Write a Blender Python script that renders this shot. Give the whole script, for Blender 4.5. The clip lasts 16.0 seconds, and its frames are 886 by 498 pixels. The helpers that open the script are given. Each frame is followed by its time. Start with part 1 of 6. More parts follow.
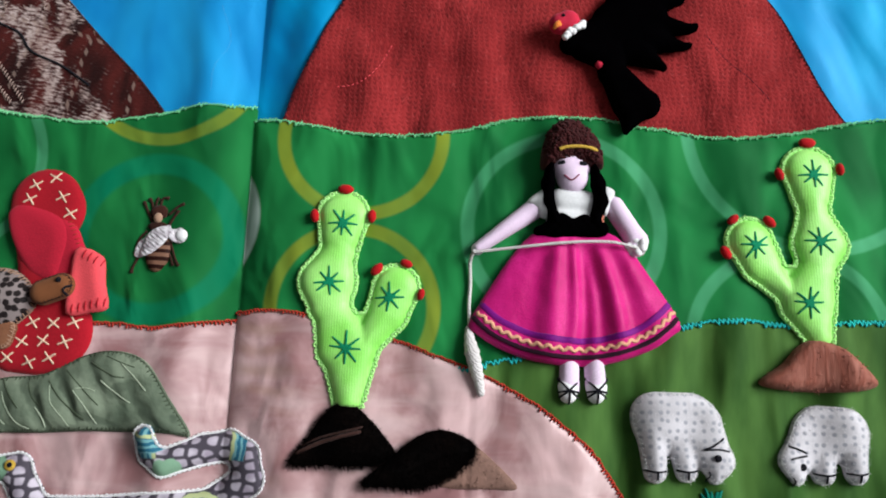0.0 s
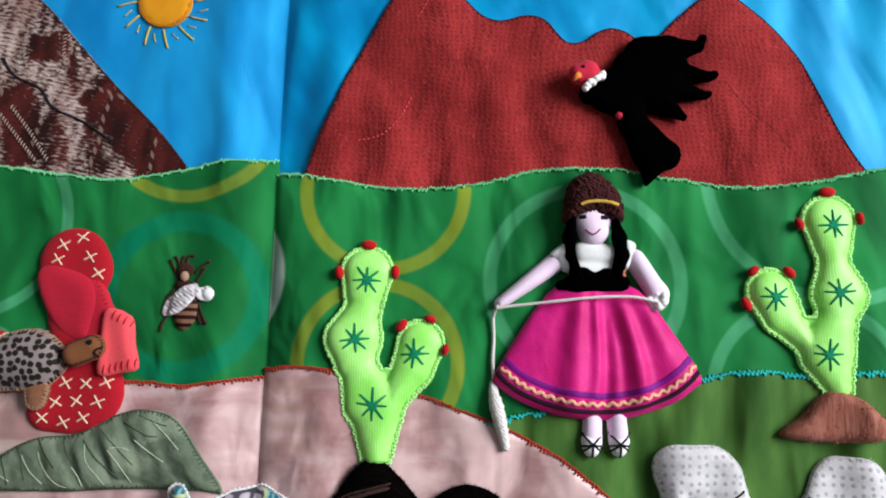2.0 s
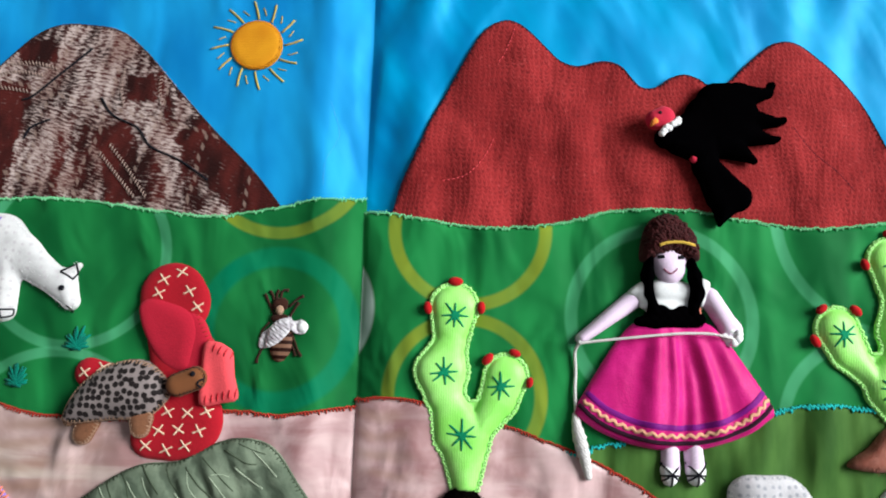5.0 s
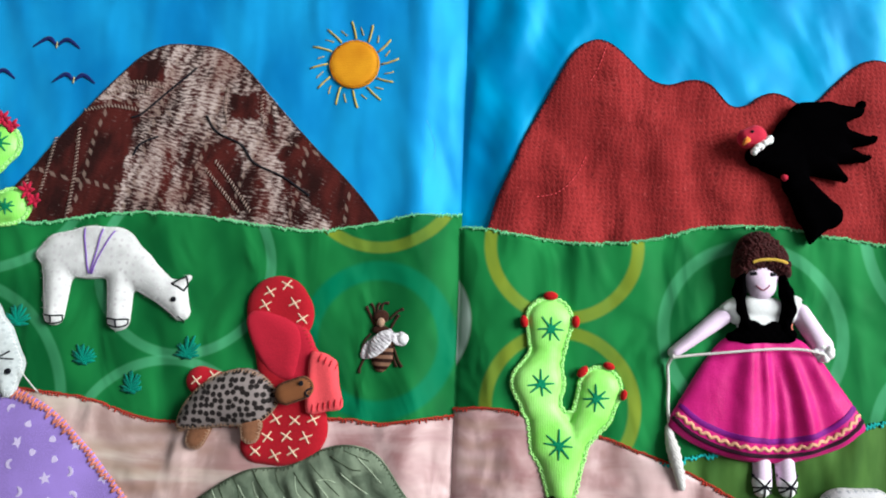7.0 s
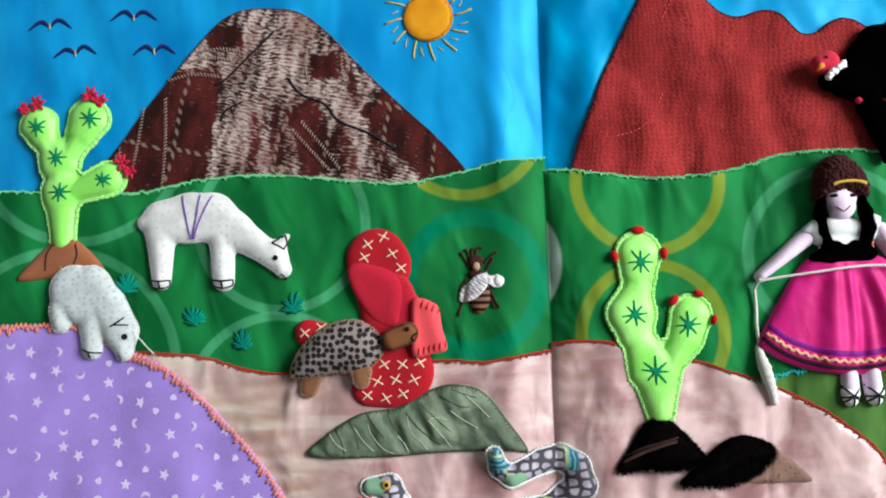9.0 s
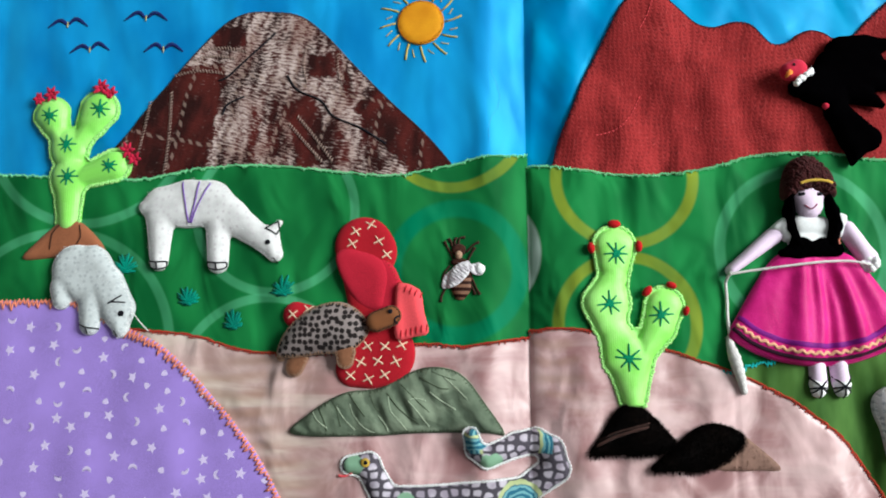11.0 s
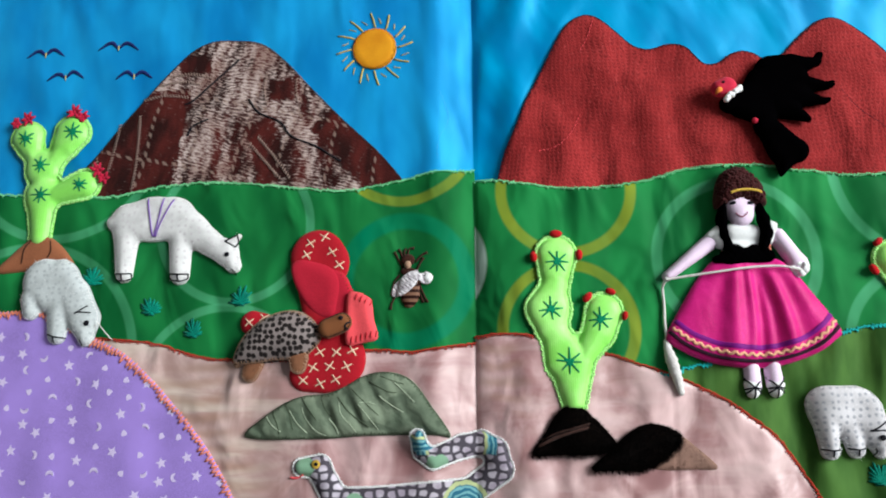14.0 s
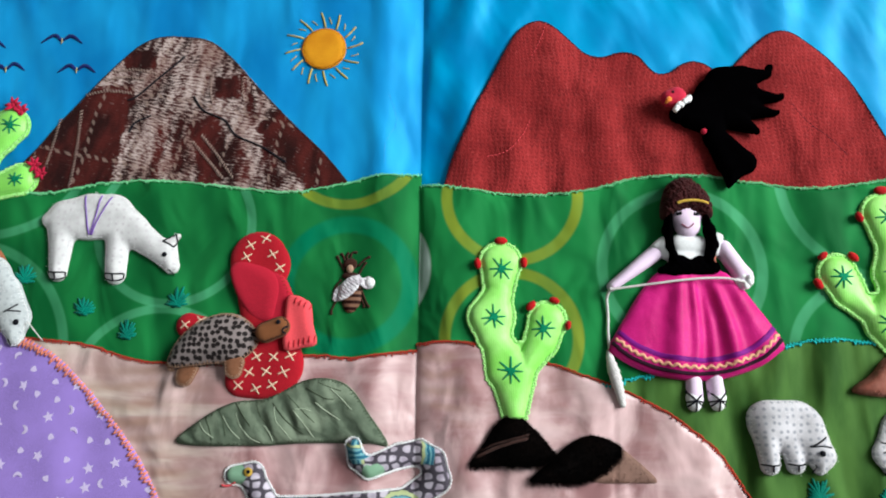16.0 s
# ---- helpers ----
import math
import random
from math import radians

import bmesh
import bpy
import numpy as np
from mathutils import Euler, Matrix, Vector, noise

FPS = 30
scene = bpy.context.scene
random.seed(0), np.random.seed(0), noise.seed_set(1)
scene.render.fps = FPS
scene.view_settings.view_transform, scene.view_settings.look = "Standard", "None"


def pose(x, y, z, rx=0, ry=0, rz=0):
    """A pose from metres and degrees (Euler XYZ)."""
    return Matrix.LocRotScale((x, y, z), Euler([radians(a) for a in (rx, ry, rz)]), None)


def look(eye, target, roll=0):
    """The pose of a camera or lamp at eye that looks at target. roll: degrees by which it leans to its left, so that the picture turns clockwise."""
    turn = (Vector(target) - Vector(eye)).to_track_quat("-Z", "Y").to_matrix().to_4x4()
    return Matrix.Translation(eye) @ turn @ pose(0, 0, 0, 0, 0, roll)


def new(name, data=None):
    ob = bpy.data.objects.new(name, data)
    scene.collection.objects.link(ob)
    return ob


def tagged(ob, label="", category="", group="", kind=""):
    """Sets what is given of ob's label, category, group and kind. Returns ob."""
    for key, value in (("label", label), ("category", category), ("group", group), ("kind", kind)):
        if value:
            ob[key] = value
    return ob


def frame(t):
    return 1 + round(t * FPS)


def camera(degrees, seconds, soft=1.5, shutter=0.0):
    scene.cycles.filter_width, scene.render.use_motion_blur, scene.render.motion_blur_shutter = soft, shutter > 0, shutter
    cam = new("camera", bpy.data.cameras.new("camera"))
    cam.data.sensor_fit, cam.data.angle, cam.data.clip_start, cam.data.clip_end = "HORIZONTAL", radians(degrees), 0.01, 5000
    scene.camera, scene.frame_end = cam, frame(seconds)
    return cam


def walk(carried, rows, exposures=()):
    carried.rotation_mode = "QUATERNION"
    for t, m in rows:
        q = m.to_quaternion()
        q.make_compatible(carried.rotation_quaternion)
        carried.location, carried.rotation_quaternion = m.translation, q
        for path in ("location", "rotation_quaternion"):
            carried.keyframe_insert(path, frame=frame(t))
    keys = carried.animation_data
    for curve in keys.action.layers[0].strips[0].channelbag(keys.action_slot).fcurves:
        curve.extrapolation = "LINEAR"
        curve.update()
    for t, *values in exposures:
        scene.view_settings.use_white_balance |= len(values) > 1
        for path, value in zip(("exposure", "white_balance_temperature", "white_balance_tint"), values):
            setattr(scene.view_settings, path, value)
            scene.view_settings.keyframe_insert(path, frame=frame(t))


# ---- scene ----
cam = camera(60.2, 16.0, soft=2.0)
PATH = [
    (0, (0.125, -0.185, 0.447), (0.107, 0.237, -1.508), -0.5),
    (0.5, (0.125, -0.174, 0.453), (0.113, 0.255, -1.5), -0.0),
    (1, (0.118, -0.158, 0.454), (0.087, 0.231, -1.508), -3.0),
    (1.5, (0.116, -0.147, 0.455), (0.087, 0.223, -1.51), -3.2),
    (2, (0.113, -0.136, 0.462), (0.084, 0.207, -1.508), -3.6),
    (2.5, (0.111, -0.131, 0.467), (0.097, 0.197, -1.506), -1.1),
    (3, (0.11, -0.126, 0.471), (0.096, 0.187, -1.504), -1.7),
    (3.2, (0.105, -0.125, 0.473), (0.098, 0.197, -1.501), -0.4),
    (5.3, (0.054, -0.117, 0.49), (0.031, 0.232, -1.479), -2.1),
    (5.5, (0.052, -0.108, 0.491), (0.011, 0.212, -1.483), -5.7),
    (6, (0.035, -0.107, 0.497), (-0.017, 0.215, -1.477), -7.8),
    (6.5, (0.026, -0.112, 0.502), (-0.05, 0.23, -1.467), -11.0),
    (7, (0.009, -0.108, 0.508), (-0.068, 0.213, -1.464), -11.4),
    (7.5, (-0.011, -0.108, 0.512), (-0.1, 0.189, -1.464), -14.6),
    (8, (-0.04, -0.105, 0.518), (-0.164, 0.138, -1.463), -25.6),
    (8.5, (-0.048, -0.105, 0.523), (-0.149, 0.098, -1.464), -27.9),
    (9, (-0.051, -0.115, 0.529), (-0.131, 0.08, -1.46), -24.0),
    (9.2, (-0.05, -0.12, 0.53), (-0.134, 0.065, -1.459), -25.5),
    (11.5, (-0.026, -0.167, 0.552), (-0.131, 0.186, -1.414), -16.8),
    (12, (-0.018, -0.172, 0.556), (-0.113, 0.192, -1.409), -15.4),
    (12.5, (-0.007, -0.183, 0.559), (-0.117, 0.212, -1.398), -15.9),
    (13, (-0.003, -0.184, 0.564), (-0.11, 0.22, -1.391), -15.2),
    (13.5, (0.005, -0.188, 0.566), (-0.135, 0.238, -1.384), -18.2),
    (14, (0.014, -0.192, 0.565), (-0.115, 0.25, -1.381), -17.0),
    (14.5, (0.024, -0.201, 0.564), (-0.089, 0.254, -1.38), -14.9),
    (15, (0.044, -0.208, 0.56), (-0.054, 0.269, -1.38), -13.0),
    (15.5, (0.055, -0.205, 0.555), (0.015, 0.284, -1.384), -6.2),
    (16, (0.041, -0.192, 0.553), (-0.038, 0.272, -1.39), -9.3),
]
walk(cam, [(t, look(eye, target, roll)) for t, eye, target, roll in PATH],
     [(0.0, -0.20, 6500, 10), (2.0, -0.11, 6500, 10), (3.2, -0.02, 6500, 9), (5.5, 0.08, 6500, 7), (9.0, 0.12, 6500, 4), (11.5, 0.03, 6500, 4), (13.0, -0.02, 6500, 5), (16.0, 0.0, 6500, 6)])

# ---- light: a daylit room with one window on the +x side ----
world = bpy.data.worlds.new("daylight")
scene.world = world
world.use_nodes = True
wn = world.node_tree
sky = wn.nodes.new("ShaderNodeTexSky")
sky.sky_type, sky.sun_disc = "NISHITA", False
sky.sun_elevation, sky.sun_rotation = radians(38), radians(70)
wn.nodes["Background"].inputs["Strength"].default_value = 0.12
wn.links.new(sky.outputs["Color"], wn.nodes["Background"].inputs["Color"])

WIN_Y, WIN_Z, WIN_W, WIN_H = 0.75, 1.85, 1.9, 1.5
lamp_data = bpy.data.lights.new("window_light", "AREA")
lamp_data.shape, lamp_data.size, lamp_data.size_y = "RECTANGLE", WIN_W - 0.06, WIN_H - 0.06
lamp_data.energy, lamp_data.color = 196.0, (0.95, 0.985, 1.0)
window_light = new("window_light", lamp_data)
window_light.matrix_world = look((2.60, WIN_Y, WIN_Z), (0.0, WIN_Y * 0.4, 0.2))


# ---- mesh kit: all plan sizes below are millimetres ----
MM = 0.001


def base(x, y):
    """Height of the quilted ground cloth: the gutter between the two pages and soft puckers."""
    x, y = np.asarray(x, float), np.asarray(y, float)
    left = np.where(x < 0, 1.0, 0.0)
    roll = left * (2.6 * np.exp(-((x + 30) / 13.0) ** 2) - 2.0 * np.clip((x + 50) / 50, 0, 1) ** 2 - 5.4 * np.clip((x + 27) / 27, 0, 1) ** 1.4)
    dip = (1 - left) * (-7.8 * np.exp(-np.clip(x, 0, None) / 12.0) + 2.2 * np.exp(-((x - 36) / 16.0) ** 2))
    pucker = 0.45 * np.sin(x / 5.6 + 1.7 * np.sin(y / 47.0) + 0.6) + 0.40 * np.sin(x / 8.9 - 1.3 * np.sin(y / 61.0 + 1) + y / 90.0)
    pucker += 0.5 * np.sin(x / 17.0 + y / 43.0 + 2.0) + 0.35 * np.sin(y / 23.0 - x / 57.0)
    amount = 0.45 + 1.15 * np.clip((x - 4) / 30, 0, 1) * (0.55 + 0.45 * np.sin(x / 71.0 + y / 53.0))
    amount += 1.4 * np.clip((x - 165) / 40, 0, 1) * np.clip((-128 - y) / 30, 0, 1)
    crease = -0.7 * np.exp(-((x - 139 - 0.02 * (y + 200)) / 1.3) ** 2) * np.clip((-165 - y) / 12, 0, 1)
    return roll + dip + crease + pucker * amount


def catmull(points, n=8, closed=True):
    p = np.array(points, float)
    m = len(p)
    out = []
    for i in range(m if closed else m - 1):
        if closed:
            a, b, c, d = (p[(i + k - 1) % m] for k in range(4))
        else:
            a, b, c, d = (p[min(max(i + k - 1, 0), m - 1)] for k in range(4))
        for t in np.arange(n) / n:
            out.append(0.5 * (2 * b + (c - a) * t + (2 * a - 5 * b + 4 * c - d) * t**2 + (3 * b - a - 3 * c + d) * t**3))
    if not closed:
        out.append(p[-1])
    return np.array(out)


def lobes(caps, k=3.0):
    """Signed distance of a soft union of tapered lobes (x, y, radius, x, y, radius)."""
    rows = [np.array(c, float) for c in caps]

    def f(x, y):
        x, y = np.asarray(x, float), np.asarray(y, float)
        best = None
        for x1, y1, r1, x2, y2, r2 in rows:
            dx, dy = x2 - x1, y2 - y1
            t = np.clip(((x - x1) * dx + (y - y1) * dy) / (dx * dx + dy * dy + 1e-9), 0, 1)
            d = np.hypot(x - x1 - t * dx, y - y1 - t * dy) - (r1 + t * (r2 - r1))
            if best is None:
                best = d
            else:
                h = np.clip(0.5 + 0.5 * (d - best) / k, 0, 1)
                best = d + (best - d) * h - k * h * (1 - h)
        return best

    pts = np.array([[r[0] + s * r[2], r[1] + s * r[2]] for r in rows for s in (-1, 1)] + [[r[3] + s * r[5], r[4] + s * r[5]] for r in rows for s in (-1, 1)])
    f.low, f.high = pts.min(0) - 2, pts.max(0) + 2
    return f


def outline(points, n=8, sharp=False):
    """Signed distance of a cut-out with a soft outline through a few corners."""
    p = np.array(points, float) if sharp else catmull(points, n)
    q = np.roll(p, -1, 0)

    def f(x, y):
        x, y = np.asarray(x, float), np.asarray(y, float)
        shape = x.shape
        u, v = x.ravel(), y.ravel()
        d2, inside = np.full(u.shape, 1e12), np.zeros(u.shape, bool)
        for (ax, ay), (bx, by) in zip(p, q):
            dx, dy = bx - ax, by - ay
            t = np.clip(((u - ax) * dx + (v - ay) * dy) / (dx * dx + dy * dy + 1e-9), 0, 1)
            d2 = np.minimum(d2, (u - ax - t * dx) ** 2 + (v - ay - t * dy) ** 2)
            cross = (ay > v) != (by > v)
            inside ^= cross & (u < (bx - ax) * (v - ay) / (by - ay if by != ay else 1e-9) + ax)
        return np.where(inside, -1, 1).reshape(shape) * np.sqrt(d2).reshape(shape)

    f.low, f.high = p.min(0) - 2, p.max(0) + 2
    return f


class Geo:
    """Collects vertices and faces, in millimetres, of one mesh."""

    def __init__(self):
        self.v, self.f, self.m, self.n = [], [], [], 0

    def add(self, verts, faces, mat=0):
        verts = np.asarray(verts, float).reshape(-1, 3)
        self.v.append(verts)
        self.f += [tuple(int(i) + self.n for i in f) for f in faces]
        self.m += [mat] * len(faces)
        self.n += len(verts)
        return self

    def tube(self, path, radius, sides=6, mat=0, flat=1.0):
        """A thread or rod along a path; radius may be one number or one for each point."""
        p = np.asarray(path, float)
        r = np.broadcast_to(np.asarray(radius, float), (len(p),))
        t = np.gradient(p, axis=0)
        t /= np.linalg.norm(t, axis=1)[:, None] + 1e-9
        side = np.cross(t, (0, 0, 1.0))
        ln = np.linalg.norm(side, axis=1)[:, None]
        side = np.where(ln > 1e-3, side / (ln + 1e-9), (1.0, 0, 0))
        up = np.cross(side, t)
        a = np.arange(sides) * 2 * math.pi / sides
        ring = p[:, None] + r[:, None, None] * (np.cos(a)[None, :, None] * side[:, None] + flat * np.sin(a)[None, :, None] * up[:, None])
        m, faces = len(p), []
        for i in range(m - 1):
            for j in range(sides):
                k = (j + 1) % sides
                faces.append((i * sides + j, i * sides + k, (i + 1) * sides + k, (i + 1) * sides + j))
        faces.append(tuple(range(sides))[::-1])
        faces.append(tuple((m - 1) * sides + j for j in range(sides)))
        return self.add(ring.reshape(-1, 3), faces, mat)

    def ball(self, centre, radii, mat=0, rings=8, sides=12, lump=0.0, seed=0):
        rng = np.random.default_rng(seed)
        c, r = np.array(centre, float), np.array(radii, float) * np.ones(3)
        verts = [c + (0, 0, r[2])]
        for i in range(1, rings):
            th = math.pi * i / rings
            for j in range(sides):
                ph = 2 * math.pi * (j + 0.5 * (i % 2)) / sides
                w = 1 + lump * rng.uniform(-1, 1)
                verts.append(c + w * r * (math.sin(th) * math.cos(ph), math.sin(th) * math.sin(ph), math.cos(th)))
        verts.append(c - (0, 0, r[2]))
        faces = [(0, 1 + j, 1 + (j + 1) % sides) for j in range(sides)]
        for i in range(rings - 2):
            for j in range(sides):
                a, b = 1 + i * sides + j, 1 + i * sides + (j + 1) % sides
                faces.append((a, a + sides, b + sides, b))
        last, o = len(verts) - 1, 1 + (rings - 2) * sides
        faces += [(last, o + (j + 1) % sides, o + j) for j in range(sides)]
        return self.add(verts, faces, mat)

    def centre(self):
        v = np.concatenate(self.v)
        return np.array([*(v.min(0) + v.max(0))[:2] / 2, v[:, 2].min()])

    def mesh(self, name, mats, origin=(0, 0, 0), smooth=True):
        v = (np.concatenate(self.v) - np.asarray(origin)) * MM
        me = bpy.data.meshes.new(name)
        me.from_pydata(v.tolist(), [], self.f)
        for m in mats:
            me.materials.append(m)
        me.polygons.foreach_set("material_index", self.m)
        me.polygons.foreach_set("use_smooth", [smooth] * len(self.f))
        me.update()
        return me


def sampled(sdf):
    """The same distance read from an even grid, which is quicker for many small calls."""
    low, high = sdf.low - 6, sdf.high + 6
    step = max(0.45, float((high - low).max()) / 330)
    nx, ny = (np.ceil((high - low) / step).astype(int) + 1).tolist()
    X, Y = np.meshgrid(low[0] + step * np.arange(nx), low[1] + step * np.arange(ny), indexing="ij")
    D = sdf(X, Y)

    def f(x, y):
        u, v = (np.asarray(x, float) - low[0]) / step, (np.asarray(y, float) - low[1]) / step
        i, j = np.clip(u.astype(int), 0, nx - 2), np.clip(v.astype(int), 0, ny - 2)
        a, b = np.clip(u - i, 0, 1), np.clip(v - j, 0, 1)
        return (D[i, j] * (1 - a) + D[i + 1, j] * a) * (1 - b) + (D[i, j + 1] * (1 - a) + D[i + 1, j + 1] * a) * b

    f.low, f.high = sdf.low, sdf.high
    return f


class Pad:
    """A cut-out of cloth or a stuffed shape: its outline, puffed height and the sheet that it lies on."""

    def __init__(self, sdf, puff, round_off, edge=0.8, level=1.0, relief=None, flange=0.0, ground=None):
        self.sdf, self.puff, self.round, self.edge, self.level, self.relief = sampled(sdf), puff, round_off, edge, level, relief
        self.flange, self.ground = flange, ground or base

    def z(self, x, y):
        u = np.clip((-self.sdf(x, y) - self.flange) / self.round, 0, 1)
        z = self.ground(x, y) + self.level + self.edge + self.puff * np.sqrt(np.clip(1 - (1 - u) ** 2, 0, 1))
        return z + (self.relief(x, y) * u if self.relief else 0)

    def grad(self, x, y, e=0.5):
        gx, gy = (self.sdf(x + e, y) - self.sdf(x - e, y)), (self.sdf(x, y + e) - self.sdf(x, y - e))
        n = np.hypot(gx, gy) + 1e-9
        return gx / n, gy / n

    def build(self, step=1.5, geo=None, mat=0, floor=None, jag=0.0, seed=0):
        """Adds the closed mesh of the pad to a Geo; keeps the border as ordered loops."""
        low, high = self.sdf.low, self.sdf.high
        xs, ys = np.arange(low[0], high[0] + step, step), np.arange(low[1], high[1] + step, step)
        X, Y = np.meshgrid(xs, ys, indexing="ij")
        D = self.sdf(X, Y)
        inside = D < 0
        cell = inside[:-1, :-1] | inside[1:, :-1] | inside[:-1, 1:] | inside[1:, 1:]
        used = np.zeros_like(inside)
        for a in (slice(None, -1), slice(1, None)):
            for b in (slice(None, -1), slice(1, None)):
                used[a, b] |= cell
        out = used & ~inside
        px, py = X[out], Y[out]
        for _ in range(3):
            d = self.sdf(px, py)
            gx, gy = self.grad(px, py)
            px, py = px - d * gx, py - d * gy
        if jag:
            rng = np.random.default_rng(seed)
            gx, gy = self.grad(px, py)
            w = rng.uniform(-jag, jag, px.shape)
            px, py = px + gx * w, py + gy * w
        X[out], Y[out] = px, py
        index = -np.ones(inside.shape, int)
        index[used] = np.arange(used.sum())
        top = np.stack([X[used], Y[used], self.z(X[used], Y[used])], 1)
        n = len(top)
        under = top.copy()
        under[:, 2] = self.ground(top[:, 0], top[:, 1]) + self.level - 0.5 if floor is None else floor
        ii, jj = np.nonzero(cell)
        quads = np.stack([index[ii, jj], index[ii + 1, jj], index[ii + 1, jj + 1], index[ii, jj + 1]], 1)
        faces = [tuple(q) for q in quads] + [tuple(q[::-1] + n) for q in quads]
        count = {}
        for q in quads.tolist():
            for a, b in zip(q, q[1:] + q[:1]):
                count[(a, b)] = 1
        follow = {a: b for a, b in count if (b, a) not in count}
        rim = {a: k for k, a in enumerate(follow)}
        side = np.concatenate([top[list(rim)], under[list(rim)]])
        k = len(rim)
        faces += [(2 * n + rim[a], 2 * n + k + rim[a], 2 * n + k + rim[b], 2 * n + rim[b]) for a, b in follow.items() if b in rim]
        self.loops, left = [], dict(follow)
        while left:
            a, loop = next(iter(left)), []
            while a in left:
                loop.append(a)
                a = left.pop(a)
            if len(loop) > 12:
                self.loops.append(top[loop][:, :2])
        self.loops.sort(key=len, reverse=True)
        geo = geo or Geo()
        return geo.add(np.concatenate([top, under, side]), faces, mat)

    def border(self, inset, spacing, loop=0):
        """Even points along the border, moved inwards."""
        p = self.loops[loop]
        for _ in range(2):
            p = (np.roll(p, 1, 0) + p + np.roll(p, -1, 0)) / 3
        p = resample(np.vstack([p, p[:1]]), spacing)
        gx, gy = self.grad(p[:, 0], p[:, 1])
        d = self.sdf(p[:, 0], p[:, 1])
        return p - np.stack([gx, gy], 1) * (inset + d)[:, None]

    def lay(self, pts, lift=0.2):
        pts = np.asarray(pts, float)
        return np.column_stack([pts[:, :2], self.z(pts[:, 0], pts[:, 1]) + lift])


def resample(p, spacing):
    p = np.asarray(p, float)
    s = np.r_[0, np.cumsum(np.linalg.norm(np.diff(p, axis=0), axis=1))]
    n = max(2, int(round(s[-1] / spacing)) + 1)
    at = np.linspace(0, s[-1], n)
    return np.column_stack([np.interp(at, s, p[:, k]) for k in range(p.shape[1])])


def stitch(geo, a, b, lie, r=0.35, arch=0.35, mat=0):
    """One stitch from a to b over the surface lie(points, lift)."""
    t = np.linspace(0, 1, 4)[:, None]
    p = lie(np.asarray(a)[None, :2] * (1 - t) + np.asarray(b)[None, :2] * t, 0.0)
    p[:, 2] += arch * np.sin(t[:, 0] * math.pi) + 0.6 * r - 0.35 * r * np.abs(2 * t[:, 0] - 1)
    geo.tube(p, r * np.array([0.6, 1, 1, 0.6]), 5, mat)


def blanket(geo, path, lie, normals, width=2.4, r=0.32, mat=0, jitter=0.3, rng=None, zig=False):
    """Edge stitching along a path: a running thread and a short stitch across it (or a zigzag)."""
    rng = rng or np.random.default_rng(3)
    for i in range(len(path) - 1):
        a, b = path[i], path[i + 1]
        w = width * rng.uniform(1 - jitter, 1 + jitter)
        if zig:
            mid = (a + b) / 2 + normals[i] * w
            stitch(geo, a, mid, lie, r, 0.3, mat)
            stitch(geo, mid, b, lie, r, 0.3, mat)
        else:
            stitch(geo, a, b, lie, r, 0.25, mat)
            stitch(geo, a, a + normals[i] * w, lie, r, 0.3, mat)


def path_normals(p):
    t = np.gradient(np.asarray(p)[:, :2], axis=0)
    t /= np.linalg.norm(t, axis=1)[:, None] + 1e-9
    return np.column_stack([t[:, 1], -t[:, 0]])


def thing(name, where, label, category, group="", kind=""):
    """An empty at the base of a thing; where: millimetres."""
    ob = new(name)
    ob.empty_display_size = 0.01
    ob.location = np.asarray(where, float) * MM
    return tagged(ob, label, category, group, kind)


def part(name, geo, mats, parent, label="", smooth=True, kind=""):
    top = parent
    while top.parent:
        top = top.parent
    mats = mats if isinstance(mats, (list, tuple)) else [mats]
    ob = new(name, geo.mesh(name, mats, np.array(top.location) / MM, smooth))
    ob.parent = parent
    return tagged(ob, label, "", "", kind)


def single(name, geo, mats, label, category, group="", kind="", smooth=True):
    """A thing of one mesh."""
    where = geo.centre()
    mats = mats if isinstance(mats, (list, tuple)) else [mats]
    ob = new(name, geo.mesh(name, mats, where, smooth))
    ob.location = where * MM
    return tagged(ob, label, category, group, kind)


# ---- materials ----
def material(name):
    m = bpy.data.materials.new(name)
    m.use_nodes = True
    nt = m.node_tree
    nt.nodes["Principled BSDF"].inputs["Specular IOR Level"].default_value = 0.1
    return m, nt, nt.nodes["Principled BSDF"]


def node(nt, kind, **inputs):
    n = nt.nodes.new(kind)
    for key, value in inputs.items():
        if hasattr(value, "is_output"):
            nt.links.new(value, n.inputs[key.replace("_", " ")])
        else:
            n.inputs[key.replace("_", " ")].default_value = value
    return n


def math_node(nt, op, a, b=0.0, clamp=False):
    n = nt.nodes.new("ShaderNodeMath")
    n.operation, n.use_clamp = op, clamp
    for i, v in enumerate((a, b)):
        if hasattr(v, "is_output"):
            nt.links.new(v, n.inputs[i])
        else:
            n.inputs[i].default_value = v
    return n.outputs[0]


def ramp(nt, value, low, high):
    """Smooth 0..1 step of a value between low and high."""
    n = nt.nodes.new("ShaderNodeMapRange")
    n.interpolation_type = "SMOOTHSTEP"
    nt.links.new(value, n.inputs["Value"])
    n.inputs["From Min"].default_value, n.inputs["From Max"].default_value = low, high
    return n.outputs["Result"]


def mix(nt, fac, a, b):
    n = nt.nodes.new("ShaderNodeMix")
    n.data_type = "RGBA"
    for sock, v in ((n.inputs[0], fac), (n.inputs[6], a), (n.inputs[7], b)):
        if hasattr(v, "is_output"):
            nt.links.new(v, sock)
        elif sock is n.inputs[0]:
            sock.default_value = v
        else:
            sock.default_value = (*v, 1)
    return n.outputs[2]


def place_of(nt):
    return nt.nodes.new("ShaderNodeNewGeometry").outputs["Position"]


